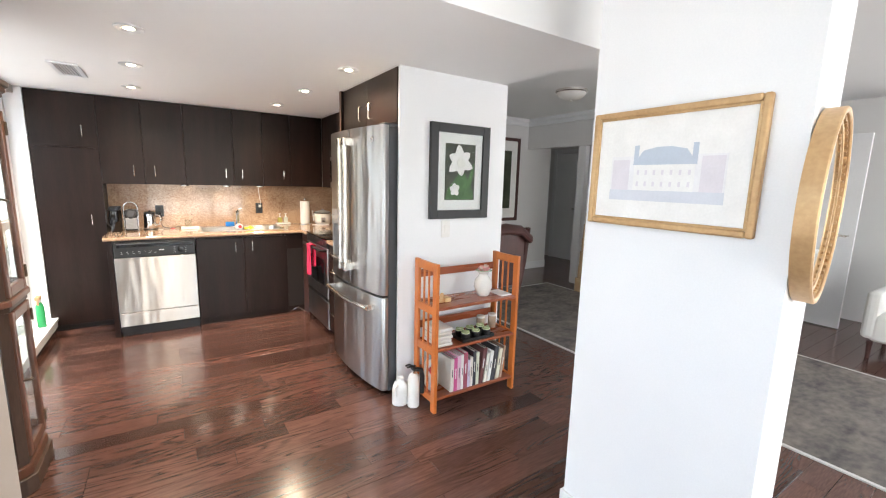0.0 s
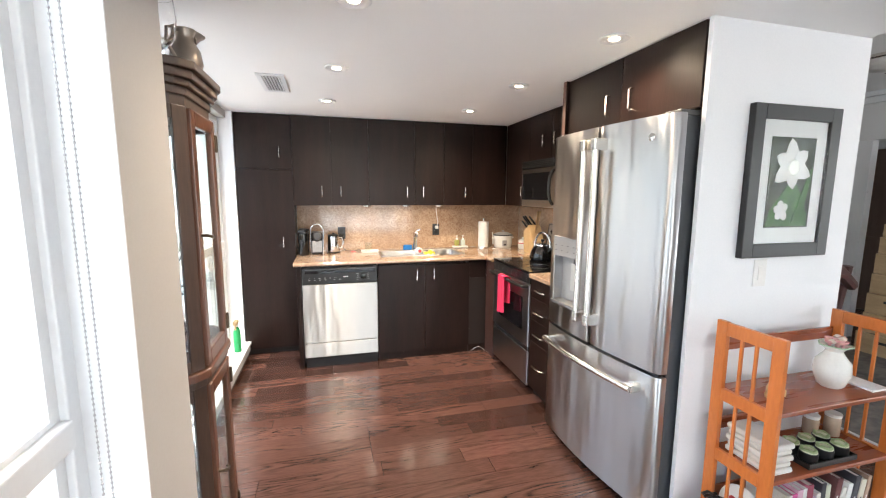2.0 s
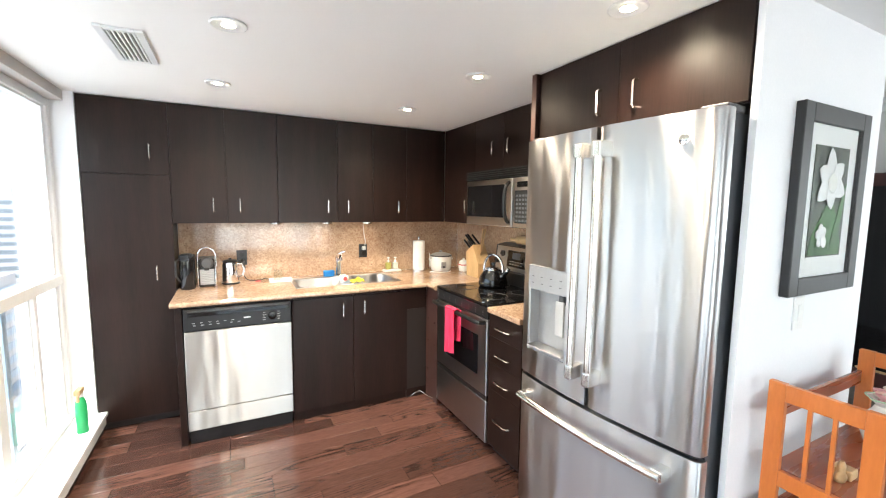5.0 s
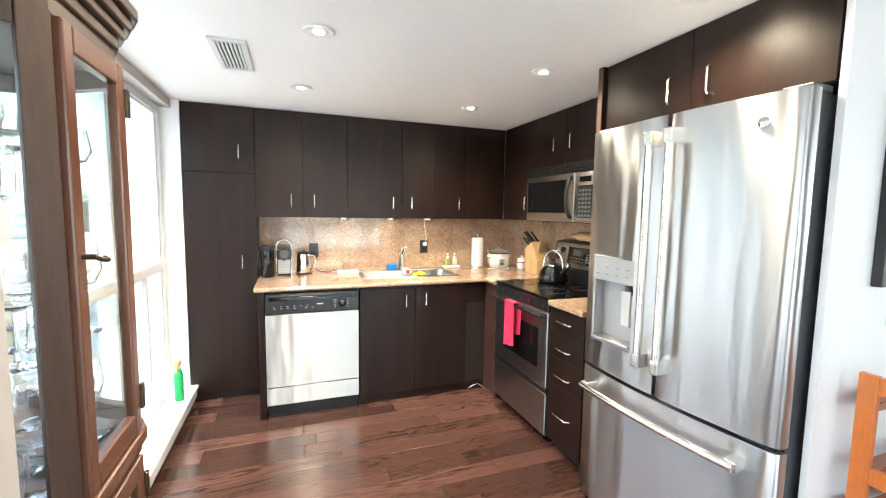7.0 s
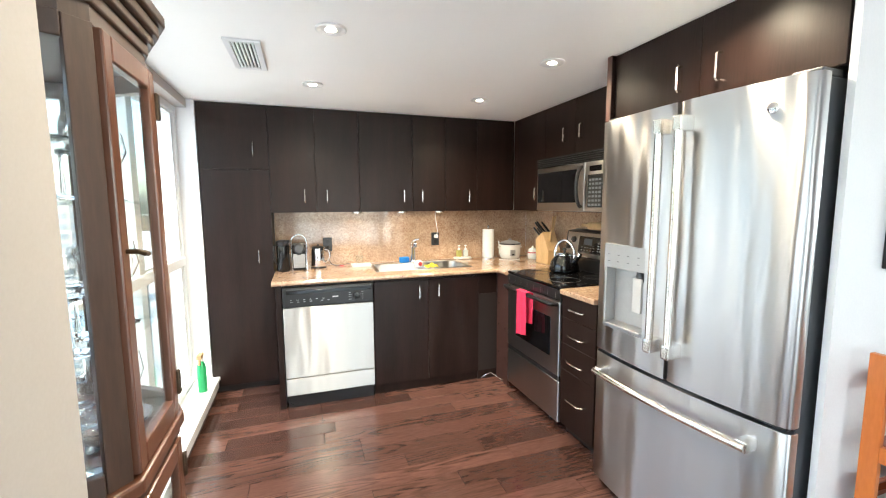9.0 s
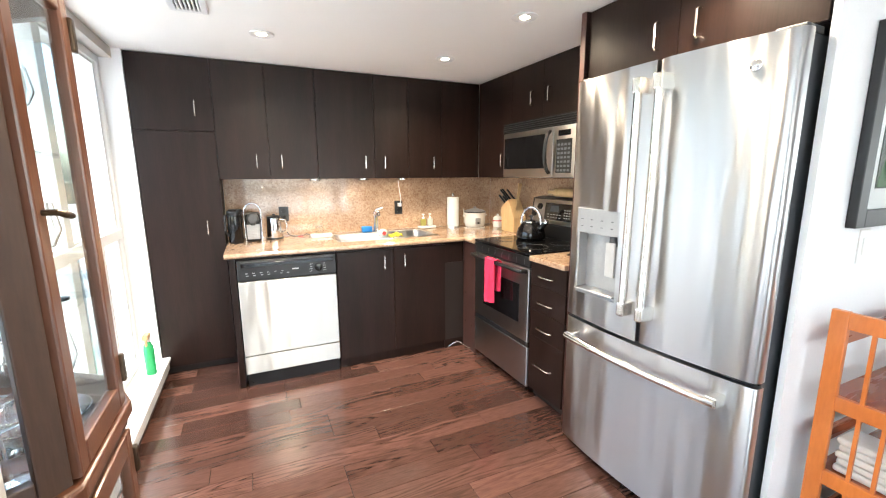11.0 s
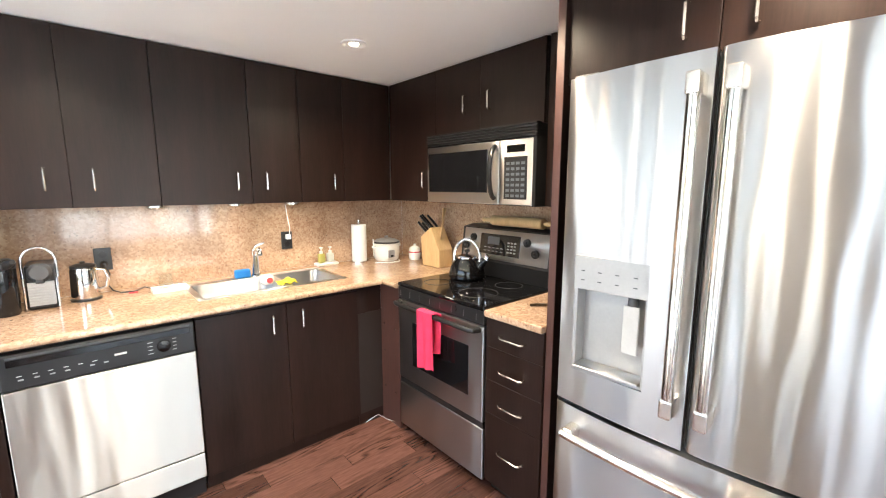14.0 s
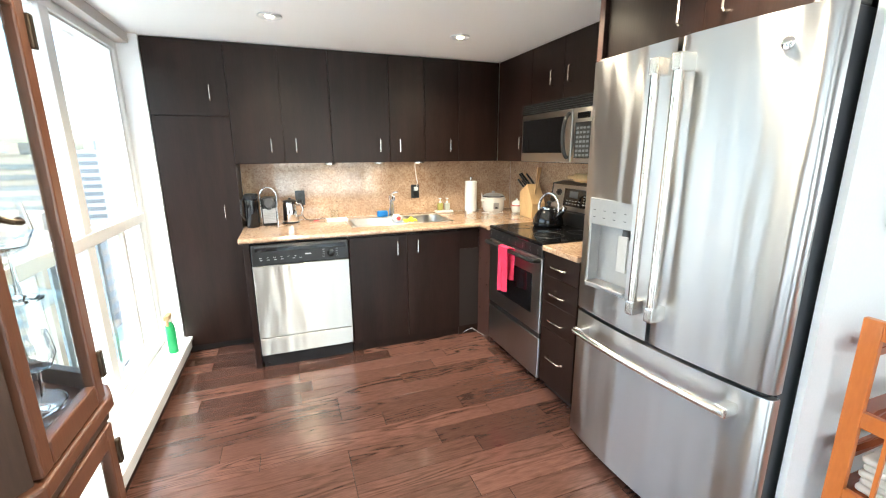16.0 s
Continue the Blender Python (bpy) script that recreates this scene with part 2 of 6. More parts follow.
CHROME = plain("chrome", (0.86, 0.86, 0.86), 0.07, 1.0, 0.0)
BLACK = plain("black_plastic", (0.014, 0.014, 0.015), 0.3)
DARKGREY = plain("dark_grey_paint", (0.075, 0.078, 0.084), 0.42)
BLACKGLASS = plain("black_glass", (0.006, 0.006, 0.007), 0.05, 0.0, 0.0)
GREYPLASTIC = plain("silver_plastic", (0.42, 0.42, 0.42), 0.35, 0.5)
WHITEPL = plain("white_plastic", (0.82, 0.81, 0.78), 0.3)
CERAMIC = plain("white_ceramic", (0.82, 0.81, 0.76), 0.15)
PAPER = plain("white_paper", (0.84, 0.83, 0.81), 0.8)
PINK = surface("pink_terry_cloth", (0.62, 0.02, 0.075), (0.80, 0.045, 0.13), 0.9, 0, 20, (1, 1, 1), 260, 0.6, 0.05, depth=0.003)
PALEWOOD = surface("pale_beech", (0.52, 0.33, 0.15), (0.70, 0.48, 0.25), 0.45, 0, 4, (8, 8, 1), 40, 0.1, 0.06)
ORANGE = surface("honey_stained_pine", (0.50, 0.13, 0.022), (0.66, 0.20, 0.045), 0.3, 0, 3, (3, 3, 0.8), 30, 0.1, 0.05, coat=0.3)
SHELFWOOD = surface("red_brown_shelf", (0.24, 0.055, 0.02), (0.34, 0.09, 0.035), 0.28, 0, 3, (0.6, 5, 5), 30, 0.1, 0.05, coat=0.3)
WALNUT = surface("dark_walnut", (0.038, 0.022, 0.015), (0.078, 0.046, 0.032), 0.38, 0, 3, (5, 5, 0.6), 34, 0.12, 0.06, coat=0.08)
CHERRY = surface("cherry_edge", (0.085, 0.034, 0.019), (0.14, 0.058, 0.033), 0.3, 0, 3, (5, 5, 0.6), 34, 0.1, 0.06, coat=0.3)
GOLD = surface("gilt_wood", (0.42, 0.25, 0.11), (0.62, 0.41, 0.21), 0.4, 0.3, 6, (1, 1, 1), 70, 0.2, 0.1)
BRASS = plain("antique_bronze", (0.10, 0.07, 0.045), 0.35, 0.9)
PANE = glass("window_pane", (0.94, 0.96, 0.955))
CLEAR = glass("clear_glass", (0.96, 0.98, 0.97))
COATED = glass("coated_picture_glass", (0.97, 0.98, 0.98), shine_least=0.004, shine_most=0.12)
CRYSTAL = glass("crystal", (1, 1, 1), 0.0, False)
MIRROR = plain("mirror_silver", (0.93, 0.94, 0.94), 0.01, 1.0, 0.0)
GREEN = plain("green_plastic", (0.03, 0.42, 0.13), 0.25)
LEAF = plain("green_leaf", (0.07, 0.20, 0.04), 0.5)
BLUE = plain("blue_sponge", (0.02, 0.22, 0.62), 0.8, 0, 0.5)
YELLOW = plain("yellow_cloth", (0.78, 0.66, 0.03), 0.7, 0, 0.4)
RED = plain("red_print", (0.55, 0.05, 0.06), 0.5)
BEIGE = surface("beige_towel", (0.62, 0.58, 0.53), (0.74, 0.71, 0.66), 0.95, 0, 10, (1, 1, 1), 220, 0.6, 0.04, depth=0.003)
RUGMAT = surface("grey_pattern_rug", (0.045, 0.042, 0.042), (0.24, 0.205, 0.175), 0.95, 0, 3.4, (1, 1.6, 1), 16, 0.7, 0.04, depth=0.006)
RUGEDGE = plain("rug_binding", (0.62, 0.61, 0.58), 0.9)
LAMPWARM = glow("warm_bulb", (1.0, 0.83, 0.6), 9.0)
PUCKGLOW = glow("puck_lens", (1.0, 0.88, 0.72), 5.0)
SASH = plain("grey_blue_sash", (0.26, 0.32, 0.39), 0.4)
DIFFUSER = plain("frosted_dome", (0.72, 0.70, 0.66), 0.4)


# ---- mesh tools ----
HOME = {}


def thing(name, label, category, at=(0, 0, 0), group="", kind="", shift=(0, 0, 0), turn=0.0):
    """An Empty for the parts of a thing; shift and turn (degrees) set the whole thing off from where its parts are drawn."""
    ob = new(name)
    ob.empty_display_size = 0.05
    ob.location = Vector(at) + Vector(shift)
    ob.rotation_euler = (0, 0, radians(turn))
    HOME[ob.name] = Vector(at)
    return tagged(ob, label, category, group, kind)


def part(name, bm, material, parent=None, label="", smooth=False):
    """One mesh under a thing or a part; the bmesh is in world places."""
    home = HOME.get(parent.name, Vector()) if parent else Vector()
    bmesh.ops.translate(bm, verts=bm.verts, vec=-home)
    me = bpy.data.meshes.new(name)
    bm.to_mesh(me)
    bm.free()
    me.materials.append(material)
    if smooth:
        for f in me.polygons:
            f.use_smooth = True
        me.set_sharp_from_angle(angle=radians(38))
    ob = new(name, me)
    ob.parent = parent
    HOME[ob.name] = home
    return tagged(ob, label)


def single(name, bm, material, label, category, group="", kind="", smooth=False):
    return tagged(part(name, bm, material, None, "", smooth), label, category, group, kind)


def box(x0, y0, z0, x1, y1, z1, bev=0.0, bm=None, seg=2):
    bm = bm or bmesh.new()
    r = bmesh.ops.create_cube(bm, size=1.0)
    for v in r["verts"]:
        v.co = Vector(((x0 + x1) / 2 + v.co.x * (x1 - x0), (y0 + y1) / 2 + v.co.y * (y1 - y0), (z0 + z1) / 2 + v.co.z * (z1 - z0)))
    if bev:
        ed = list({e for v in r["verts"] for e in v.link_edges})
        bmesh.ops.bevel(bm, geom=ed, offset=bev, segments=seg, affect="EDGES", profile=0.5)
    return bm


def boxes(rows, bev=0.0):
    bm = bmesh.new()
    for r in rows:
        box(*r, bev=bev, bm=bm)
    return bm


def lathe(profile, at, steps=28, bm=None, tilt=None, squash=1.0):
    """A turned body: profile of (radius, height)."""
    bm = bm or bmesh.new()
    rings = []
    for r, z in profile:
        ring = []
        for i in range(steps):
            a = 2 * math.pi * i / steps
            p = Vector((r * math.cos(a), r * math.sin(a) * squash, z))
            if tilt is not None:
                p = tilt @ p
            ring.append(bm.verts.new(p + Vector(at)))
        rings.append(ring)
    for a, b in zip(rings, rings[1:]):
        for i in range(steps):
            j = (i + 1) % steps
            bm.faces.new((a[i], a[j], b[j], b[i]))
    if profile[0][0] > 1e-5:
        bm.faces.new(rings[0][::-1])
    if profile[-1][0] > 1e-5:
        bm.faces.new(rings[-1])
    bmesh.ops.remove_doubles(bm, verts=bm.verts, dist=1e-5)
    return bm


def tube(points, r, steps=8, bm=None, taper=None, closed=False, flat=1.0):
    """A bar swept along points."""
    bm = bm or bmesh.new()
    pts = [Vector(p) for p in points]
    n = len(pts)
    rings, side = [], None
    for i, p in enumerate(pts):
        a = pts[i - 1] if (i or closed) else p
        b = pts[(i + 1) % n] if (i < n - 1 or closed) else p
        d = (b - a).normalized()
        if side is None:
            side = d.orthogonal().normalized()
        side = (side - d * side.dot(d)).normalized()
        up = d.cross(side)
        rr = r * (taper[i] if taper else 1.0)
        rings.append([bm.verts.new(p + (side * math.cos(2 * math.pi * k / steps) + up * flat * math.sin(2 * math.pi * k / steps)) * rr)
                      for k in range(steps)])
    pairs = list(zip(rings, rings[1:])) + ([(rings[-1], rings[0])] if closed else [])
    for a, b in pairs:
        for i in range(steps):
            j = (i + 1) % steps
            bm.faces.new((a[i], a[j], b[j], b[i]))
    if not closed:
        bm.faces.new(rings[0][::-1])
        bm.faces.new(rings[-1])
    return bm


def arc(c, r, a0, a1, n, u, v):
    u, v, c = Vector(u), Vector(v), Vector(c)
    return [c + u * (r * math.cos(radians(a0 + (a1 - a0) * i / n))) + v * (r * math.sin(radians(a0 + (a1 - a0) * i / n))) for i in range(n + 1)]


def prism(outline, z0, z1, bev=0.0, bm=None):
    """An upright body over a plan outline (counter-clockwise)."""
    bm = bm or bmesh.new()
    lo = [bm.verts.new((x, y, z0)) for x, y in outline]
    hi = [bm.verts.new((x, y, z1)) for x, y in outline]
    n = len(outline)
    fs = [bm.faces.new(lo[::-1]), bm.faces.new(hi)]
    for i in range(n):
        j = (i + 1) % n
        fs.append(bm.faces.new((lo[i], lo[j], hi[j], hi[i])))
    if bev:
        bmesh.ops.bevel(bm, geom=list({e for f in fs for e in f.edges}), offset=bev, segments=2, affect="EDGES", profile=0.5)
    return bm


def upright_handle(x, y, z, h, face, parent, name="handle"):
    """A bent-wire pull, standing, on a front that faces 'face' ('-y' or '-x')."""
    o = Vector((0, -1, 0)) if face == "-y" else Vector((-1, 0, 0))
    a = Vector((x, y, z))
    up = Vector((0, 0, h / 2))
    pts = [a - up, a - up + o * 0.018, a - up * 0.86 + o * 0.026, a + up * 0.86 + o * 0.026, a + up + o * 0.018, a + up]
    return part(name, tube(pts, 0.0048, 8), NICKEL, parent, "satin nickel pull", True)


def flat_handle(x, y, z, w, parent):
    a, s, o = Vector((x, y, z)), Vector((0, w / 2, 0)), Vector((-1, 0, 0))
    pts = [a - s, a - s + o * 0.02, a - s * 0.8 + o * 0.03, a + s * 0.8 + o * 0.03, a + s + o * 0.02, a + s]
    return part("handle", tube(pts, 0.0045, 8), NICKEL, parent, "satin nickel pull", True)


# ---- setting: floors, walls, ceilings ----
CEILING, HIGH = 2.128, 2.46
single("floor_bed", box(-1.2, -1.3, -0.06, 6.6, 8.22, -0.018), SUBFLOOR, "dark floor bed under the boards", "floor", kind="structure")
floor = thing("floor", "dark red-brown stained oak plank floor, glossy", "floor", kind="structure")

single("wall_north", box(-1.25, 7.12, 0, 2.0, 7.24, HIGH), WALL, "white wall behind the kitchen cabinets", "wall", kind="structure")
single("wall_range", box(1.82, 4.303, 0, 2.075, 7.12, HIGH), WALL, "white wall behind range and fridge", "wall", kind="structure")
single("wall_fridge_end", box(1.220, 4.281, 0, 2.075, 4.301, CEILING), WALL, "white painted wall at the end of the fridge", "wall", kind="structure")
single("wall_pillar", prism([(1.405, 2.347), (1.875, 2.421), (1.875, 3.012), (1.405, 3.012)], 0, HIGH), WALL, "white painted wall block with pictures", "wall", kind="structure")
single("ceiling_kitchen", box(-1.25, 3.39, CEILING, 2.05, 7.12, HIGH), CEIL, "white dropped kitchen ceiling", "ceiling", kind="structure")
single("ceiling_main", box(-1.25, -1.3, HIGH, 6.6, 8.22, HIGH + 0.1), CEIL, "white main ceiling", "ceiling", kind="structure")

# west side: kitchen window wall, pillar, near window
single("wall_west_return", box(-1.25, 6.835, 0, -0.952, 7.12, CEILING), WALL, "white wall return beside the pantry", "wall", kind="structure")
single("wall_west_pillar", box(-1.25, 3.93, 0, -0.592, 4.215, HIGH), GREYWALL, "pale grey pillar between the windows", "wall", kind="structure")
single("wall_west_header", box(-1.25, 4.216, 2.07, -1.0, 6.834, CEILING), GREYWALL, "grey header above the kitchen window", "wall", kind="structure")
single("wall_west_foot", box(-1.25, 4.24, 0, -0.93, 6.846, 0.10), CAB, "dark wall foot below the sill", "wall", kind="structure")
sill = thing("window_sill", "white painted stepped window sill", "sill", kind="structure")
part("sill_board", box(-1.2, 4.24, 0.115, -0.90, 6.845, 0.14, 0.004), TRIM, sill)
part("sill_apron", box(-0.935, 4.24, 0.055, -0.912, 6.845, 0.115, 0.003), TRIM, sill)


def window_wall(name, label, x, y0, y1, z0, z1, bars, lowbars, transom, fat=0.045):
    """A window in the plane x with fixed posts, a transom and panes."""
    w = thing(name, label, "window", (x, y0, z0), kind="structure")
    d = 0.035
    part("window_frame", boxes([(x - d, y0, z0, x + d, y0 + fat, z1), (x - d, y1 - fat, z0, x + d, y1, z1),
                                (x - d, y0 + fat, z0, x + d, y1 - fat, z0 + fat), (x - d, y0 + fat, z1 - fat, x + d, y1 - fat, z1)], 0.004), TRIM, w)
    part("transom", box(x - d - 0.004, y0 + fat, transom - 0.03, x + d + 0.008, y1 - fat, transom + 0.03, 0.005), TRIM, w)
    ys = [y0 + fat] + bars + [y1 - fat]
    for b in bars:
        part("mullion", box(x - d - 0.002, b - 0.04, transom + 0.03, x + d + 0.004, b + 0.04, z1 - fat, 0.004), TRIM, w)
    for b in bars + lowbars:
        h = 0.04 if b in bars else 0.02
        part("mullion", box(x - d - 0.002, b - h, z0 + fat, x + d + 0.004, b + h, transom - 0.03, 0.004), TRIM, w)
    low = sorted(ys + lowbars)
    for span, za, zb in ((ys, transom + 0.03, z1 - fat), (low, z0 + fat, transom - 0.03)):
        for a, b in zip(span, span[1:]):
            bead = 0.012
            part("glazing_bead", boxes([(x - 0.012, a, za, x + 0.02, a + 0.03, zb), (x - 0.012, b - 0.03, za, x + 0.02, b, zb),
                                        (x - 0.012, a + 0.03, za, x + 0.02, b - 0.03, za + bead), (x - 0.012, a + 0.03, zb - bead, x + 0.02, b - 0.03, zb)]), TRIM, w)
            p = part("pane", box(x - 0.008, a + 0.002, za + 0.002, x - 0.004, b - 0.002, zb - 0.002), PANE, w)
            p.visible_shadow = False
    return w


kitchen_window = window_wall("window_1", "tall white-framed kitchen window with transom", -1.10, 4.24, 6.835, 0.14, 2.07, [5.15, 5.99], [5.57, 6.415], 1.022)
for sy in (5.80, 6.28):
    part("sliding_sash_stile", box(-1.155, sy - 0.022, 0.19, -1.137, sy + 0.022, 0.985, 0.002), SASH, kitchen_window, "grey-blue edge of the sliding sash")
west_window = window_wall("window_2", "white-framed window with transom beside the pillar", -0.735, 1.5, 3.93, 0.20, 2.36, [2.28, 3.07], [], 0.985)
single("wall_west_low", box(-1.0, 1.5, 0, -0.70, 3.93, 0.20), TRIM, "white wall foot below the window", "wall", kind="structure")
single("wall_west_top", box(-1.0, 1.5, 2.36, -0.70, 3.93, HIGH), WALL, "white wall above the window", "wall", kind="structure")
single("wall_west_south", box(-1.0, -1.3, 0, -0.70, 1.5, HIGH), WALL, "white wall beside the window", "wall", kind="structure")
single("jamb_lining", box(-0.70, 3.925, 0, -0.5915, 3.9295, HIGH), TRIM, "white window jamb lining", "trim", kind="structure")

# the rest of the flat
for wx in (-0.55, 1.88):
    south_window = copy_thing(west_window, pose(wx, -1.36, 0.20, 0, 0, -90))
    tagged(south_window, "white-framed window in the far wall of the living room")
single("wall_south", boxes([(-1.0, -1.42, 0, -0.55, -1.3, HIGH), (-0.55, -1.42, 0, 4.31, -1.3, 0.2), (-0.55, -1.42, 2.36, 4.31, -1.3, HIGH), (4.31, -1.42, 0, 6.6, -1.3, HIGH)]), WALL, "white wall", "wall", kind="structure")
single("wall_east_low", boxes([(6.45, -1.3, 0, 6.6, -0.6, HIGH), (6.45, -0.6, 0, 6.6, 1.95, 0.4), (6.45, -0.6, 2.3, 6.6, 1.95, HIGH),
                               (6.45, 1.95, 0, 6.6, 8.1, HIGH)]), HALL, "grey-white hall wall", "wall", kind="structure")
window_wall("window_3", "white-framed window of the far room", 6.52, -0.6, 1.95, 0.4, 2.3, [0.25, 1.1], [], 1.2)
single("wall_hall_north", box(2.0, 7.0, 0, 5.5, 7.12, HIGH), HALL, "grey-white hall wall", "wall", kind="structure")
single("wall_hall_back", box(5.38, 8.1, 0, 6.6, 8.22, HIGH), HALL, "grey-white wall at the end of the hall", "wall", kind="structure")
single("wall_hall_side", box(5.38, 7.12, 0, 5.5, 8.1, HIGH), HALL, "grey-white hall wall", "wall", kind="structure")
single("wall_hall_east", boxes([(4.95, 3.6, 0, 5.05, 5.43, HIGH), (4.95, 5.43, 2.0, 5.05, 7.0, HIGH)]), HALL, "grey-white partition with an opening", "wall", kind="structure")


def moulding(name, rows, label):
    single(name, boxes(rows, 0.004), TRIM, label, "trim", kind="structure")


moulding("baseboard_1", [(1.207, 4.265, 0, 2.075, 4.280, 0.11), (1.205, 4.265, 0, 1.2195, 4.300, 0.11)], "white baseboard below the flower picture")
moulding("baseboard_2", [(1.390, 2.347, 0, 1.404, 3.024, 0.11), (1.404, 3.013, 0, 1.875, 3.024, 0.11), (1.390, 2.334, 0, 1.435, 2.346, 0.11)], "white baseboard round the wall block")
moulding("baseboard_3", [(2.02, 6.984, 0, 5.5, 6.999, 0.12)], "white hall baseboard")
moulding("crown_moulding", [(2.02, 6.93, HIGH - 0.05, 4.94, 6.999, HIGH), (2.02, 6.96, HIGH - 0.11, 4.94, 6.999, HIGH - 0.05),
                            (4.88, 3.6, HIGH - 0.05, 4.949, 6.93, HIGH), (4.91, 3.6, HIGH - 0.11, 4.949, 6.96, HIGH - 0.05)], "white crown moulding of the hall")

# ---- kitchen cabinets ----
UY, LY, RX, BX = 6.846, 6.44, 1.526, 1.182   # fronts: wall units, base units, range-side wall units, range-side base units


def door_y(parent, x0, x1, z0, z1, y, handle=None, h=0.095, name="door"):
    d = part(name, box(x0 + 0.0015, y, z0 + 0.0015, x1 - 0.0015, y + 0.018, z1 - 0.0015, 0.0015), CAB, parent)
    if handle:
        upright_handle(handle[0], y, handle[1], h, "-y", d)
    return d


def door_x(parent, y0, y1, z0, z1, x, handle=None, h=0.095, name="door"):
    d = part(name, box(x, y0 + 0.0015, z0 + 0.0015, x + 0.018, y1 - 0.0015, z1 - 0.0015, 0.0015), CAB, parent)
    if handle:
        upright_handle(x, handle[0], handle[1], h, "-x", d)
    return d


pantry = thing("pantry_cabinet", "tall dark espresso pantry cabinet with two doors", "cabinet", (-0.72, 6.95, 0))
part("body", box(-0.95, UY + 0.019, 0.06, -0.493, 7.118, CEILING - 0.002), CABIN, pantry)
part("plinth", box(-0.95, UY + 0.05, 0, -0.493, 7.118, 0.06), CABIN, pantry)
door_y(pantry, -0.95, -0.493, 0.06, 1.66, UY, (-0.59, 1.024))
door_y(pantry, -0.95, -0.493, 1.66, CEILING - 0.004, UY, (-0.596, 1.807))


def wall_unit_y(name_label, x0, x1, doors):
    u = thing("wall_cabinet", name_label, "cabinet", (x0, UY, 1.347), "wall cabinets")
    part("body", box(x0 + 0.001, UY + 0.019, 1.347, x1 - 0.001, 7.118, CEILING - 0.002), CABIN, u)
    for a, b, hx in doors:
        door_y(u, a, b, 1.347, CEILING - 0.004, UY, (hx, 1.474) if hx else None)
    return u


wall_unit_y("dark espresso wall cabinet with two plain doors", -0.493, 0.163, [(-0.493, -0.168, -0.251), (-0.168, 0.163, -0.087)])
wall_unit_y("dark espresso wall cabinet with one plain door", 0.163, 0.596, [(0.163, 0.596, 0.519)])
wall_unit_y("dark espresso wall cabinet above the sink", 0.596, 1.17, [(0.596, 0.88, 0.673), (0.88, 1.17, 1.091)])
wall_unit_y("dark espresso corner filler cabinet", 1.17, 1.526, [(1.17, 1.525, None)])


def wall_unit_x(name_label, y0, y1, z0, doors):
    u = thing("wall_cabinet", name_label, "cabinet", (RX, y0, z0), "wall cabinets")
    part("body", box(RX + 0.019, y0 + 0.001, z0, 1.818, y1 - 0.001, CEILING - 0.002), CABIN, u)
    for a, b, hy, hz in doors:
        door_x(u, a, b, z0, CEILING - 0.004, RX, (hy, hz) if hy else None)
    return u


wall_unit_x("dark espresso corner wall cabinet beside the microwave", 6.345, 6.845, 1.347, [(6.345, 6.84, 6.452, 1.483)])
wall_unit_x("dark espresso wall cabinet above the microwave", 5.56, 6.345, 1.738, [(5.975, 6.345, 6.085, 1.890), (5.56, 5.975, 5.90, 1.890)])
wall_unit_x("narrow dark espresso wall cabinet beside the fridge", 5.278, 5.54, 1.347, [(5.278, 5.54, 5.47, 1.482)])

gable = thing("gable_panel", "tall dark espresso gable panel beside the fridge", "panel", (1.5, 5.26, 0))
part("board", box(1.1955, 5.244, 0, 1.818, 5.276, CEILING - 0.003, 0.001), CAB, gable)
part("edge_band", box(1.193, 5.2445, 0, 1.1954, 5.2755, CEILING - 0.003), REDWOOD, gable, "red-brown front edge band")
over = thing("over_fridge_cabinet", "dark espresso cabinet above the fridge with two doors", "cabinet", (1.24, 4.78, 1.80))
part("body", box(1.233, 4.304, 1.80, 1.818, 5.242, CEILING - 0.002), CABIN, over)
door_x(over, 4.304, 4.772, 1.80, CEILING - 0.004, 1.214, (4.688, 1.909), 0.10)
door_x(over, 4.772, 5.242, 1.80, CEILING - 0.004, 1.214, (4.858, 1.909), 0.10)

base = thing("sink_base_cabinet", "dark espresso sink base cabinet with two doors", "cabinet", (0.6, 6.7, 0))
part("body", box(0.19, LY + 0.019, 0.07, 1.19, 7.118, 0.70), CABIN, base)
part("plinth", box(0.19, LY + 0.03, 0, 1.19, LY + 0.12, 0.07), CAB, base)
part("top_rail", box(0.19, LY + 0.004, 0.852, 1.012, LY + 0.02, 0.868), CAB, base)
door_y(base, 0.19, 0.60, 0.072, 0.85, LY, (0.526, 0.754))
door_y(base, 0.60, 1.012, 0.072, 0.85, LY, (0.677, 0.759))
part("filler", box(1.014, LY + 0.022, 0.0, 1.18, LY + 0.04, 0.868), CAB, base)
side = thing("corner_panel", "red-brown panel edge beside the range with bare screws", "panel", (1.2, 6.38, 0))
part("panel_board", box(1.180, 6.268, 0.0, 1.198, 6.462, 0.868, 0.002), REDWOOD, side)
for zz in (0.22, 0.45, 0.62):
    for yy in (6.31, 6.42):
        part("screw", lathe([(0.006, 0), (0.006, 0.003), (0.003, 0.004)], (1.180, yy, zz + (yy - 6.38) * 0.1), 10, tilt=Matrix.Rotation(radians(-90), 3, "Y")), CHROME, side)
part("end_panel", box(-0.466, LY - 0.002, 0.0, -0.430, 7.118, 0.868, 0.002), CAB, base, "dark end panel")
strip = tube([(1.03, 6.43, 0.02), (1.06, 6.40, 0.055), (1.10, 6.39, 0.07), (1.15, 6.36, 0.03), (1.185, 6.335, 0.015)], 0.0028, 8)
single("loose_trim_strip", strip, NICKEL, "bent loose metal trim strip in the cabinet corner", "trim strip", smooth=True)

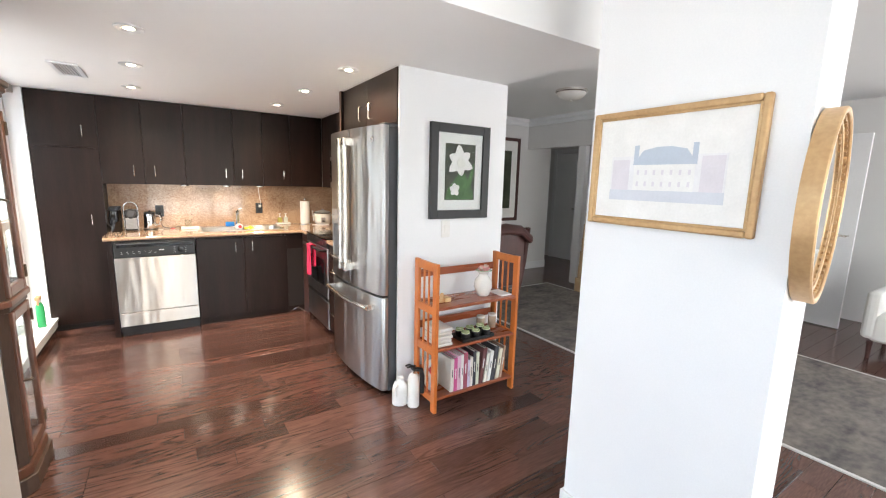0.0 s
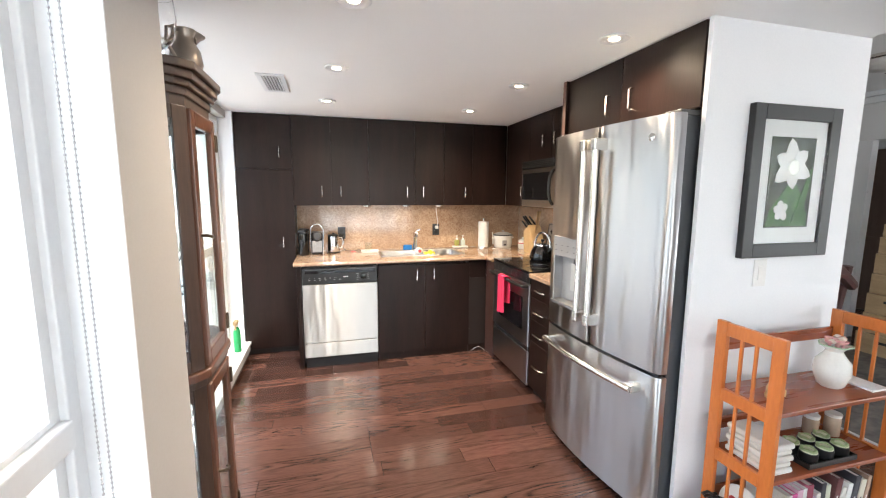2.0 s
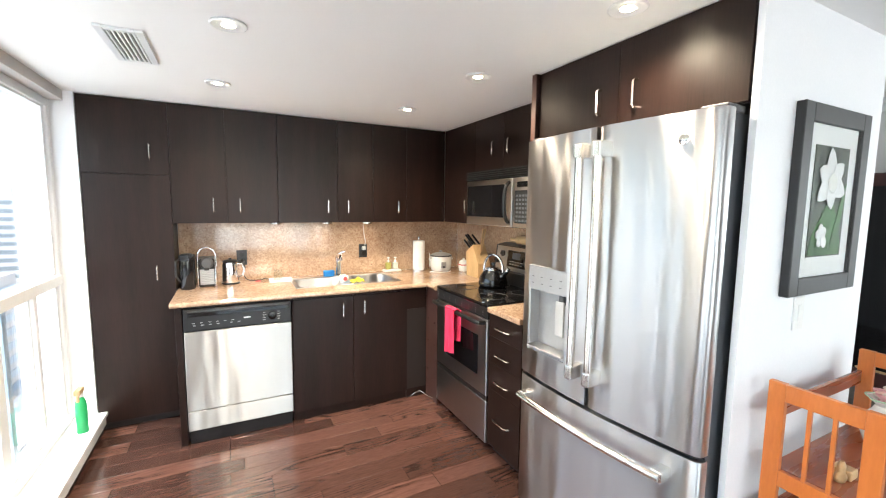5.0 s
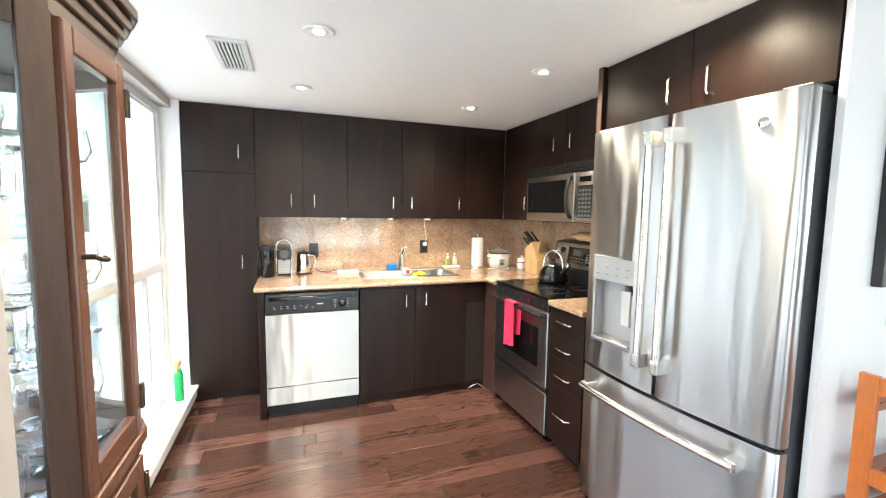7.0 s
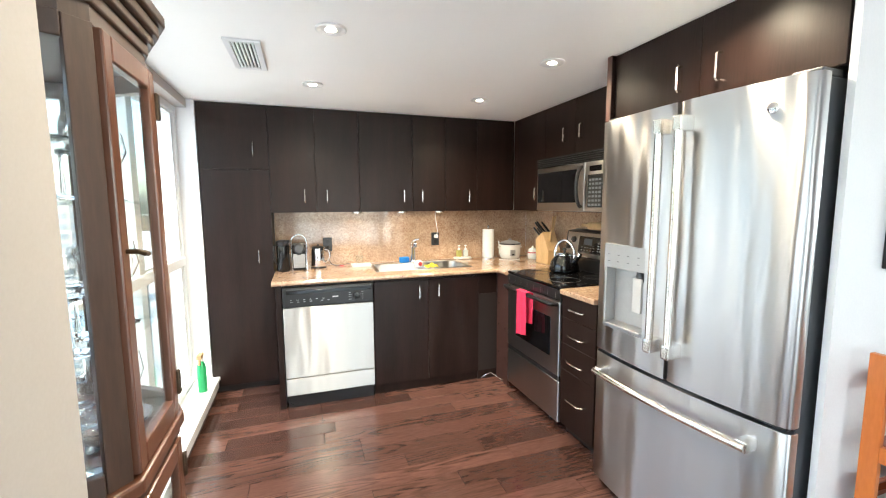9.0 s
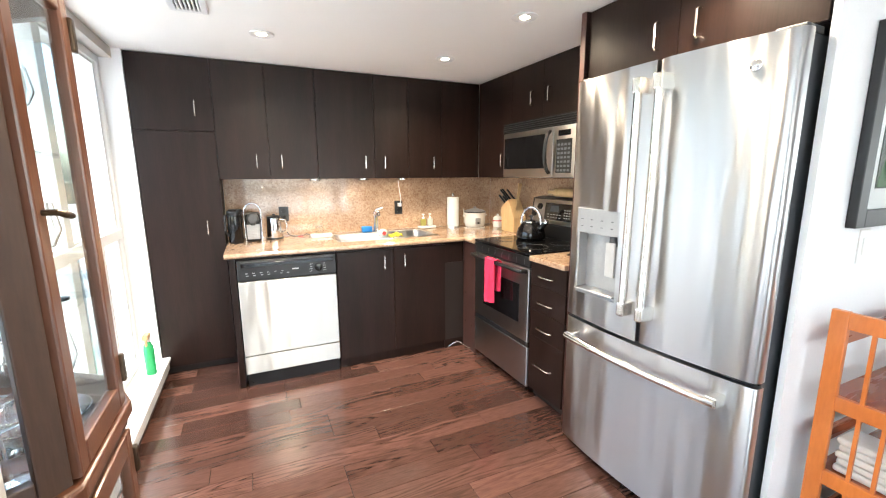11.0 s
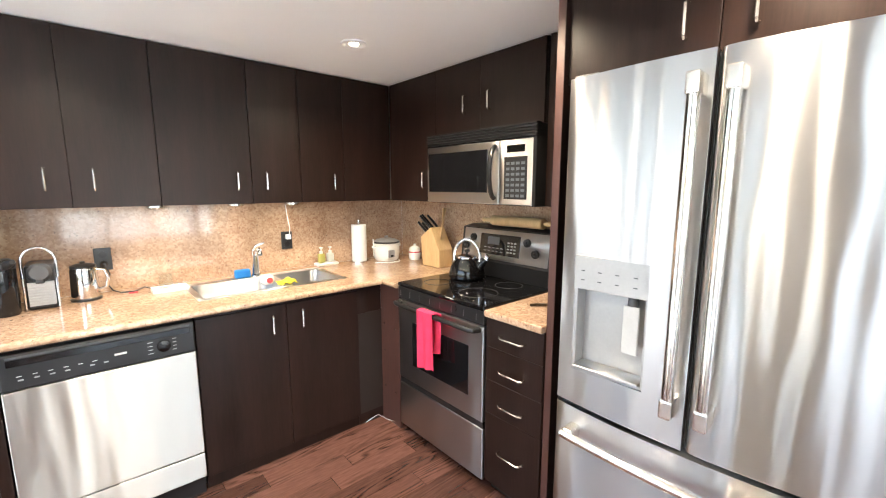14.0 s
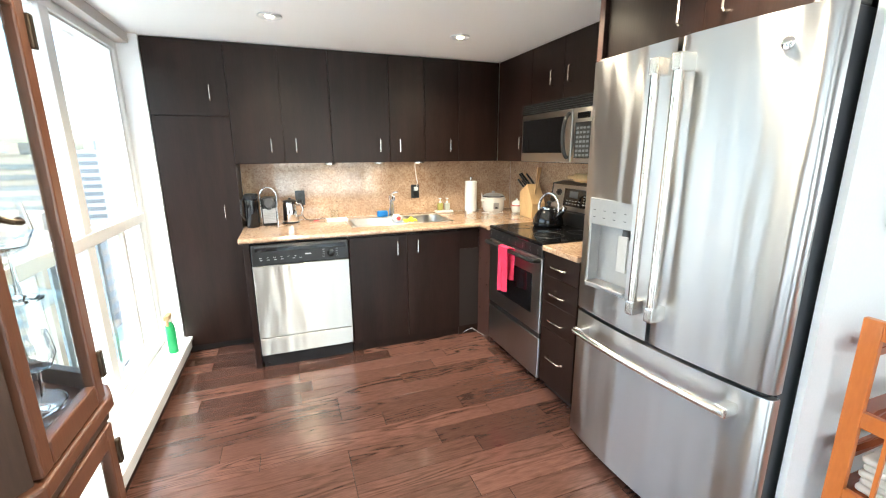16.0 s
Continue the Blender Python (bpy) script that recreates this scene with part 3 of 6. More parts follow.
# drawer unit
dr = thing("drawer_cabinet", "dark espresso drawer unit with four drawers", "cabinet", (1.5, 5.45, 0))
part("body", box(BX + 0.019, 5.278, 0.06, 1.818, 5.586, 0.868), CABIN, dr)
part("plinth", box(BX + 0.05, 5.278, 0, 1.818, 5.586, 0.06), CABIN, dr)
for z0, z1, hz in ((0.731, 0.866, 0.785), (0.573, 0.729, 0.628), (0.412, 0.571, 0.470), (0.065, 0.410, 0.240)):
    d = part("drawer", box(BX, 5.278, z0, BX + 0.018, 5.586, z1, 0.0015), CAB, dr)
    flat_handle(BX, 5.428, hz + 0.012, 0.125, d)

# worktops
top = thing("worktop", "polished tan speckled granite worktop with a sink cut-out", "worktop", (0.3, 6.7, 0.87))
zt0, zt1 = 0.869, 0.9
for x0, y0, z0, x1, y1, z1 in [(-0.487, 6.413, zt0, 0.245, 7.098, zt1), (1.01, 6.413, zt0, 1.819, 7.098, zt1), (0.245, 6.413, zt0, 1.01, 6.575, zt1),
                    (0.245, 6.985, zt0, 1.01, 7.098, zt1), (1.165, 6.268, zt0, 1.819, 6.413, zt1)]:
    part("slab", box(x0, y0, z0, x1, y1, z1), GRANITE, top)
part("front_edge", tube([(-0.487, 6.413, 0.8845), (1.16, 6.413, 0.8845), (1.165, 6.40, 0.8845), (1.165, 6.269, 0.8845)], 0.0155, 10), GRANITE, top)
small = thing("worktop", "small polished granite worktop beside the range", "worktop", (1.5, 5.45, 0.87))
part("slab", box(1.163, 5.278, zt0, 1.819, 5.586, zt1, 0.006), GRANITE, small)
bs = thing("backsplash", "full-height tan speckled granite backsplash", "backsplash", (0.6, 7.11, 0.9), kind="structure")
part("slab", box(-0.49, 7.099, 0.901, 1.80, 7.118, 1.346), GRANITE, bs)
part("slab", box(1.801, 5.287, 0.901, 1.819, 7.098, 1.36), GRANITE, bs)

# ---- dishwasher ----
dw = thing("dishwasher", "stainless dishwasher with a black control strip", "dishwasher", (-0.12, 6.7, 0))
part("body", box(-0.424, LY + 0.03, 0.03, 0.182, 7.05, 0.86), BLACK, dw)
part("door_panel", box(-0.424, LY - 0.014, 0.218, 0.183, LY + 0.03, 0.712, 0.004), STEEL, dw, "brushed stainless door")
part("lower_panel", box(-0.424, LY - 0.012, 0.092, 0.183, LY + 0.03, 0.213, 0.004), STEEL, dw, "brushed stainless panel")
part("kick_plate", box(-0.415, LY + 0.012, 0.0, 0.178, LY + 0.05, 0.09), BLACK, dw)
cp = part("control_panel", box(-0.424, LY - 0.02, 0.716, 0.183, LY + 0.03, 0.852, 0.006), BLACK, dw, "black control strip")
part("grip_recess", box(-0.40, LY - 0.0225, 0.806, 0.165, LY - 0.019, 0.83, 0.001), BLACKGLASS, cp)
part("vent", box(-0.40, LY - 0.022, 0.834, 0.165, LY - 0.019, 0.842, 0.001), DARKGREY, cp)
for i in range(6):
    part("button", box(-0.375 + 0.042 * i + (0.03 if i > 3 else 0), LY - 0.0225, 0.75, -0.36 + 0.042 * i + (0.03 if i > 3 else 0), LY - 0.019, 0.755, 0.001), GREYPLASTIC, cp)
tagged(part("marking", boxes([(-0.378 + 0.042 * i, LY - 0.0212, 0.766, -0.364 + 0.042 * i, LY - 0.0195, 0.768) for i in range(6)]
                      + [(-0.10, LY - 0.0212, 0.77, -0.06, LY - 0.0195, 0.778)] + [(0.01, LY - 0.0212, 0.745 + 0.016 * i, 0.028, LY - 0.0195, 0.7468 + 0.016 * i) for i in range(4)]
                      + [(0.098, LY - 0.0212, 0.745 + 0.016 * i, 0.112, LY - 0.0195, 0.7468 + 0.016 * i) for i in range(4)]), WHITEPL, cp, "white markings"), kind="stuff")
dial_turn = Matrix.Rotation(radians(90), 3, "X")
part("dial", lathe([(0.026, 0), (0.024, 0.012), (0.010, 0.014), (0.009, 0.026), (0, 0.027)], (0.066, LY - 0.02, 0.77), 24, tilt=dial_turn), BLACKGLASS, cp, "black round dial", True)

# ---- range ----
BURNER = plain("burner_print", (0.022, 0.022, 0.023), 0.5)
rg = thing("range", "stainless electric range with a black glass top", "range", (1.5, 5.95, 0), shift=(-0.022, 0, 0))
RY0, RY1 = 5.590, 6.264
part("body", box(1.24, RY0 + 0.002, 0.05, 1.81, RY1 - 0.002, 0.885), DARKGREY, rg)
part("cooktop", box(1.192, RY0, 0.886, 1.74, RY1, 0.908, 0.006), BLACKGLASS, rg, "black glass cooktop")
for cx, cy, r in ((1.36, 5.79, 0.10), (1.36, 6.11, 0.075), (1.60, 5.79, 0.075), (1.60, 6.10, 0.10)):
    part("burner_ring", tube(arc((cx, cy, 0.9085), r, 0, 352, 30, (1, 0, 0), (0, 1, 0)), 0.0012, 6, closed=True), BURNER, rg)
part("control_strip", box(1.195, RY0 + 0.002, 0.818, 1.242, RY1 - 0.002, 0.884, 0.004), BLACK, rg, "black vent strip")
tagged(part("vent_marking", boxes([(1.1935, RY0 + 0.05 + 0.085 * i, 0.838 + 0.011 * j, 1.196, RY0 + 0.0535 + 0.085 * i, 0.842 + 0.011 * j) for i in range(8) for j in range(3)]), GREYPLASTIC, rg), kind="stuff")
od = part("oven_door", box(1.195, RY0 + 0.004, 0.346, 1.239, RY1 - 0.004, 0.812, 0.006), OVENSTEEL, rg, "brushed stainless oven door")
part("oven_window", box(1.1925, 5.69, 0.45, 1.197, 6.13, 0.70, 0.002), BLACKGLASS, od, "dark oven window")
part("oven_handle", tube([(1.195, RY0 + 0.03, 0.795), (1.152, RY0 + 0.032, 0.80), (1.145, RY0 + 0.06, 0.80), (1.145, RY1 - 0.06, 0.80), (1.152, RY1 - 0.032, 0.80), (1.195, RY1 - 0.03, 0.795)], 0.013, 10), BLACK, od, "black bar handle", True)
part("storage_drawer", box(1.197, RY0 + 0.004, 0.05, 1.239, RY1 - 0.004, 0.312, 0.006), OVENSTEEL, rg, "brushed stainless drawer")
part("drawer_gap", box(1.203, RY0 + 0.006, 0.308, 1.2395, RY1 - 0.006, 0.350), BLACK, rg, "black gap above the drawer")
bgm = bmesh.new()
pr = [(1.705, 0.909), (1.69, 1.0), (1.715, 1.195), (1.80, 1.21), (1.80, 0.909)]
lo = [bgm.verts.new((x, RY0, z)) for x, z in pr]
hi = [bgm.verts.new((x, RY1, z)) for x, z in pr]
bgm.faces.new(lo)
bgm.faces.new(hi[::-1])
for i in range(5):
    j = (i + 1) % 5
    bgm.faces.new((lo[j], lo[i], hi[i], hi[j]))
bgp = part("backguard", bgm, BLACK, rg, "black backguard")


def on_guard(y0, y1, z0, z1, lift, bev=0.001):
    """A plate lying on the sloping front of the backguard."""
    bm = box(-lift, y0, z0 - 1.0, 0.002, y1, z1 - 1.0, bev)
    for v in bm.verts:
        v.co = Vector((1.69 + (v.co.z) * (0.025 / 0.195) + v.co.x, v.co.y, 1.0 + v.co.z))
    return bm


part("fascia", on_guard(RY0 + 0.02, RY1 - 0.02, 1.015, 1.19, 0.004), RANGESTEEL, bgp, "stainless control fascia")
dsp = part("display", on_guard(5.80, 6.10, 1.045, 1.165, 0.008), BLACKGLASS, bgp, "black display panel")
for zk in (1.065, 1.083, 1.101, 1.119):
    for i in range(3):
        part("key", on_guard(5.825 + 0.024 * i, 5.84 + 0.024 * i, zk, zk + 0.008, 0.0095), GREYPLASTIC, bgp)
for i in range(5):
    part("key", on_guard(5.92 + 0.032 * i, 5.938 + 0.032 * i, 1.063, 1.067, 0.0095), GREYPLASTIC, bgp)
    part("key", on_guard(5.92 + 0.032 * i, 5.938 + 0.032 * i, 1.083, 1.087, 0.0095), GREYPLASTIC, bgp)
part("clock", on_guard(5.95, 6.04, 1.105, 1.150, 0.0095), DARKGREY, bgp)
for ky, kz in ((5.69, 1.08), (5.75, 1.135), (6.16, 1.135), (6.22, 1.08)):
    part("knob", lathe([(0.024, 0), (0.022, 0.014), (0.008, 0.016), (0.007, 0.028), (0, 0.029)], (1.69 + (kz - 1) * 0.128 - 0.003, ky, kz), 20, tilt=Matrix.Rotation(radians(-90), 3, "Y")), BLACK, bgp, "black knob", True)

# ---- microwave ----
mw = thing("microwave", "stainless over-the-range microwave with a black vent", "microwave", (1.6, 6.0, 1.36), shift=(0, -0.012, -0.014))
MY0, MY1, MX = 5.577, 6.352, 1.455
part("body", boxes([(MX + 0.03, MY0, 1.362, 1.80, MY1, 1.7515), (MX + 0.002, MY0 - 0.019, 1.362, MX + 0.2, MY0 - 0.001, 1.685)]), BLACK, mw)
part("vent_grille", boxes([(MX - 0.006, MY0 - 0.02, 1.69 + 0.0135 * i, MX + 0.032, MY1, 1.698 + 0.0135 * i) for i in range(5)] + [(MX + 0.006, MY0 - 0.02, 1.685, MX + 0.03, MY1, 1.7515)]), BLACK, mw, "black louvred vent")
md = part("door", box(MX, 5.782, 1.366, MX + 0.03, MY1, 1.682, 0.005), STEEL, mw, "stainless door")
part("door_window", box(MX - 0.003, 5.862, 1.425, MX + 0.002, 6.335, 1.645, 0.002), BLACKGLASS, md, "dark window")
part("handle", tube([(MX, 5.81, 1.40)] + arc((MX - 0.0, 5.81, 1.525), 0.13, -80, 80, 10, (-0.32, 0, 0), (0, 0, 1)) + [(MX, 5.81, 1.655)], 0.012, 8), BLACK, md, "black curved handle", True)
mp_ = part("control_panel", box(MX, MY0, 1.366, MX + 0.03, 5.779, 1.682, 0.005), STEEL, mw, "stainless control panel")
part("key_pad", box(MX - 0.003, 5.607, 1.395, MX + 0.002, 5.747, 1.60, 0.002), BLACK, mp_)
part("display", box(MX - 0.003, 5.622, 1.62, MX + 0.002, 5.732, 1.655, 0.002), BLACKGLASS, mp_)
part("key", boxes([(MX - 0.0045, 5.619 + 0.031 * i, 1.405 + 0.026 * j, MX - 0.002, 5.640 + 0.031 * i, 1.418 + 0.026 * j) for i in range(4) for j in range(7)]), plain("dim_key_print", (0.13, 0.145, 0.16), 0.4), mp_)

# ---- fridge ----
fg = thing("fridge", "stainless french-door fridge with a freezer drawer", "fridge", (1.45, 4.74, 0), shift=(-0.032, -0.012, 0.004), turn=3.0)
FY0, FY1, FC = 4.334, 5.178, 4.756
part("body", box(1.178, FY0 + 0.012, 0.03, 1.80, FY1 - 0.012, 1.766, 0.004), DARKGREY, fg, "dark grey cabinet sides")
part("hinge_cover", box(1.15, FY0 + 0.01, 1.766, 1.25, FY0 + 0.09, 1.788, 0.004), DARKGREY, fg)
part("hinge_cover", box(1.15, FY1 - 0.09, 1.766, 1.25, FY1 - 0.01, 1.788, 0.004), DARKGREY, fg)


def bowed(y0, y1, n=14):
    """A door with a bowed front: deepest at the middle of the fridge."""
    def fx(y):
        u = (y - FC) / (FY1 - FC)
        return 1.095 + 0.037 * u * u
    def outline(ya, yb, rnd0, rnd1):
        pts = [(1.172, ya), (1.172, yb)]
        if rnd1:
            pts += [(fx(yb) + 0.018, yb), (fx(yb) + 0.006, yb - 0.005)]
            yb -= 0.014
        m = [ya + (0.014 if rnd0 else 0) + (yb - ya - (0.014 if rnd0 else 0)) * (1 - i / n) for i in range(n + 1)]
        pts += [(fx(y), y) for y in m]
        if rnd0:
            pts += [(fx(ya) + 0.006, ya + 0.005), (fx(ya) + 0.018, ya)]
        return pts[::-1]
    return outline(y0, y1, True, True)


def door_body(y0, y1, z0, z1):
    bm = prism(bowed(y0, y1), z0, z1)
    rim = [e for e in bm.edges if abs(e.verts[0].co.z - e.verts[1].co.z) < 1e-6 and len(e.link_faces) == 2]
    bmesh.ops.bevel(bm, geom=rim, offset=0.004, segments=2, affect="EDGES", profile=0.5)
    return bm


rd = part("right_door", door_body(FY0, FC - 0.004, 0.702, 1.775), FRIDGESTEEL, fg, "bowed stainless door", True)
DY0, DY1, DZ0, DZ1 = 4.872, 5.112, 0.828, 1.220
ld_bm = bmesh.new()
for a, b, c, d in ((FC + 0.004, DY0 + 0.004, 0.702, 1.775), (DY1 - 0.004, FY1, 0.702, 1.775), (DY0 + 0.004, DY1 - 0.004, 0.702, DZ0 + 0.004), (DY0 + 0.004, DY1 - 0.004, DZ1 - 0.004, 1.775)):
    def fx(y):
        u = (y - FC) / (FY1 - FC)
        return 1.095 + 0.037 * u * u
    ys = [a + (b - a) * i / 8 for i in range(9)]
    edge = [(fx(y), y) for y in ys]
    if b == FY1:
        edge[-1:] = [(fx(b - 0.014), b - 0.014), (fx(b) + 0.006, b - 0.005), (fx(b) + 0.018, b)]
    prism(([(1.172, a)] + edge + [(1.172, b)])[::-1], c, d, bm=ld_bm)
ld = part("left_door", ld_bm, FRIDGESTEEL, fg, "bowed stainless door with a dispenser", True)
disp = part("dispenser", box(1.104, DY0, 1.110, 1.161, DY1, DZ1, 0.002), GREYPLASTIC, ld, "silver grey water dispenser")
for x0, y0, z0, x1, y1, z1 in [(1.108, DY0, DZ0, 1.165, DY0 + 0.014, 1.110), (1.108, DY1 - 0.014, DZ0, 1.165, DY1, 1.110),
                                (1.108, DY0 + 0.014, DZ0, 1.168, DY1 - 0.014, DZ0 + 0.02), (1.162, DY0, DZ0, 1.171, DY1, DZ1)]:
    part("dispenser_wall", box(x0, y0, z0, x1, y1, z1, 0.002), GREYPLASTIC, ld)
part("paddle", box(1.115, 4.905, 0.93, 1.125, 4.952, 1.08, 0.003), plain("pale_grey_plastic", (0.52, 0.52, 0.51), 0.4), ld)
part("spout", lathe([(0.018, 0), (0.015, 0.03), (0.015, 0.05)], (1.134, 4.93, 1.065), 14), DARKGREY, ld)
part("drip_tray", box(1.09, DY0 + 0.014, DZ0 + 0.018, 1.16, DY1 - 0.014, DZ0 + 0.026, 0.003), STEEL, ld)
tagged(part("touch_marks", boxes([(1.1025, 4.91 + 0.055 * i, 1.14 + 0.03 * j, 1.1045, 4.922 + 0.055 * i, 1.143 + 0.03 * j) for i in range(4) for j in range(2)]), DARKGREY, ld), kind="stuff")
fd = part("freezer_drawer", door_body(FY0, FY1, 0.045, 0.686), FRIDGESTEEL, fg, "bowed stainless freezer drawer", True)
part("door_gasket", box(1.145, FY0 + 0.02, 0.680, 1.179, FY1 - 0.02, 0.708), BLACK, fg)
part("door_gasket", box(1.12, FC - 0.0035, 0.70, 1.175, FC + 0.0035, 1.768), BLACK, fg)
part("badge", lathe([(0.017, 0), (0.017, 0.003), (0.014, 0.005), (0, 0.0055)], (1.1145, 4.445, 1.69), 20, tilt=Matrix.Rotation(radians(-90), 3, "Y")), CHROME, rd, "round chrome badge", True)
for yy, own in ((4.706, rd), (4.790, ld)):
    part("handle", tube([(1.042, yy, 0.815), (1.042, yy, 1.712)], 0.0155, 14), RAIL, own, "satin steel bar handle", True)
    for zz in (0.812, 1.66):
        part("handle_mount", box(1.025, yy - 0.017, zz, 1.102, yy + 0.017, zz + 0.055, 0.006), NICKEL, own, "satin mount")
hb = [(1.042 + 0.034 * ((y - FC) / 0.43) ** 2, y, 0.612) for y in [4.42 + 0.69 * i / 16 for i in range(17)]]
part("handle", tube(hb, 0.0155, 14), RAIL, fd, "satin steel bar handle", True)
for yy in (4.42, 5.075):
    part("handle_mount", box(1.06, yy - 0.004, 0.592, 1.125, yy + 0.034, 0.632, 0.006), NICKEL, fd, "satin mount")

# ---- china cabinet beside the window ----
cc = thing("china_cabinet", "dark walnut glazed china cabinet with canted corners", "cabinet", (-0.8, 4.56, 0), shift=(-0.02, -0.07, 0.012))
PLAN = [(-1.01, 4.322), (-0.80, 4.322), (-0.606, 4.420), (-0.578, 4.455), (-0.578, 4.715), (-0.60, 4.765), (-0.80, 4.905), (-1.01, 4.905)]


def offset_plan(d):
    c = Vector((-0.83, 4.585))
    return [(c.x + (x - c.x) * (1 + d / 0.28), c.y + (y - c.y) * (1 + d / 0.32)) for x, y in PLAN]


part("base", prism(offset_plan(0.03), -0.012, 0.07, 0.004), WALNUT, cc)
part("base", prism(offset_plan(0.015), 0.07, 0.12, 0.006), CHERRY, cc)
part("floor_board", prism(PLAN, 0.12, 0.145), WALNUT, cc)
part("waist", prism(offset_plan(0.012), 0.83, 0.855, 0.004), WALNUT, cc)
part("waist_moulding", prism(offset_plan(0.024), 0.855, 0.885, 0.006), CHERRY, cc, "red-brown projecting moulding")
part("top_board", prism(PLAN, 1.70, 1.73), WALNUT, cc)
for d, z0, z1 in ((0.008, 1.73, 1.755), (0.02, 1.755, 1.775), (0.032, 1.775, 1.80), (0.045, 1.80, 1.825)):
    part("crown", prism(offset_plan(d), z0, z1, 0.004), WALNUT, cc)


def plank_between(a, b, z0, z1, t):
    """An upright board from a to b in plan."""
    a, b = Vector((*a, 0)), Vector((*b, 0))
    d = (b - a).normalized()
    nrm = Vector((-d.y, d.x, 0)) * (t / 2)
    return prism([(p.x, p.y) for p in (a - nrm, b - nrm, b + nrm, a + nrm)], z0, z1, 0.002)


def lerp(a, b, f):
    return (a[0] + (b[0] - a[0]) * f, a[1] + (b[1] - a[1]) * f)


for z0, z1 in ((0.145, 0.83), (0.885, 1.70)):
    for a, b in ((PLAN[2], PLAN[3]), (PLAN[4], PLAN[5])):
        part("corner_stile", plank_between(a, b, z0, z1, 0.012), WALNUT, cc)
    for p in (PLAN[1], PLAN[6], PLAN[0], PLAN[7]):
        part("post", box(p[0] - 0.013, p[1] - 0.013, z0, p[0] + 0.013, p[1] + 0.013, z1, 0.003), WALNUT, cc)
    for a, b in ((PLAN[1], PLAN[2]), (PLAN[6], PLAN[5]), (PLAN[0], PLAN[1]), (PLAN[7], PLAN[6])):
        part("rail", plank_between(a, b, z0, z0 + 0.04, 0.02), WALNUT, cc)
        part("rail", plank_between(a, b, z1 - 0.04, z1, 0.02), WALNUT, cc)
        part("side_pane", plank_between(lerp(a, b, 0.02), lerp(a, b, 0.98), z0 + 0.035, z1 - 0.035, 0.004), CLEAR, cc)
    door = part("door", boxes([(-0.585, 4.457, z0 + 0.004, -0.563, 4.492, z1 - 0.004), (-0.585, 4.678, z0 + 0.004, -0.563, 4.713, z1 - 0.004),
                               (-0.585, 4.492, z0 + 0.004, -0.563, 4.678, z0 + 0.05), (-0.585, 4.492, z1 - 0.05, -0.563, 4.678, z1 - 0.004)], 0.004), CHERRY, cc, "cherry door frame")
    part("door_pane", box(-0.576, 4.488, z0 + 0.045, -0.572, 4.682, z1 - 0.045), CLEAR, door)
    part("door_knob", tube([(-0.563, 4.476, (z0 + z1) / 2 + 0.02), (-0.545, 4.476, (z0 + z1) / 2 + 0.02), (-0.538, 4.484, (z0 + z1) / 2 + 0.015), (-0.538, 4.505, (z0 + z1) / 2 + 0.012), (-0.545, 4.512, (z0 + z1) / 2 + 0.015)], 0.005, 8), BRASS, door, "dark bronze drop pull", True)
    for zz in (z0 + 0.08, z1 - 0.08):
        part("hinge", box(-0.566, 4.706, zz - 0.03, -0.556, 4.722, zz + 0.03, 0.003), BRASS, door, "bronze hinge")
SHELVES = (0.385, 0.61, 1.12, 1.40)
for z in SHELVES:
    inner = [(-0.99, 4.342), (-0.80, 4.342), (-0.62, 4.43), (-0.60, 4.46), (-0.60, 4.71), (-0.62, 4.76), (-0.80, 4.885), (-0.99, 4.885)]
    part("glass_shelf", prism(inner, z, z + 0.006), CLEAR, cc, "glass shelf")

# ---- distance outside ----
FACADE = surface("far_facade", (0.34, 0.345, 0.35), (0.42, 0.42, 0.42), 0.8, 0, 0.1, (1, 1, 1), 2, 0, 0.05)
FACADE2 = surface("far_brick_facade", (0.31, 0.26, 0.23), (0.38, 0.33, 0.29), 0.8, 0, 0.1, (1, 1, 1), 2, 0, 0.05)
FARGLASS = plain("far_windows", (0.17, 0.19, 0.21), 0.3)
GROUND = surface("far_ground", (0.36, 0.36, 0.35), (0.54, 0.53, 0.52), 0.9, 0, 0.02, (1, 1, 1), 0.2, 0, 0.05)
single("ground", box(-900, -900, -46.2, 900, 900, -46), GROUND, "far street level below the windows", "ground", kind="structure")


def tower(x, y, w, d, h, mat, label, floor_h=3.4):
    t = thing("apartment_building", label, "building", (x, y, -46))
    part("wall", box(x, y, -46, x + w, y + d, -46 + h), mat, t)
    z = -44
    bands = []
    while z < -46 + h - 3:
        bands.append((x - 0.15, y + 1, z, x + w + 0.15, y + d - 1, z + 1.7))
        bands.append((x + 1, y - 0.15, z, x + w - 1, y + d + 0.15, z + 1.7))
        z += floor_h
    part("window_bands", boxes(bands), FARGLASS, t, "dark window bands")
    part("roof_box", box(x + w * 0.3, y + d * 0.3, -46 + h, x + w * 0.7, y + d * 0.7, -46 + h + 4), mat, t)


tower(-87, 236, 9, 12, 49.5, FACADE, "grey office tower with dark window bands")
tower(-100, 180, 24, 22, 47.5, FACADE2, "brick apartment block with window bands")
tower(-190, 190, 60, 30, 44, FACADE, "pale concrete apartment slab")
tower(-70, 120, 22, 22, 30, FACADE2, "low brick apartment block")
tower(-210, 60, 40, 60, 42, FACADE, "grey concrete block in the distance")
tower(-60, 330, 40, 30, 44, FACADE2, "brick apartment block on the horizon")

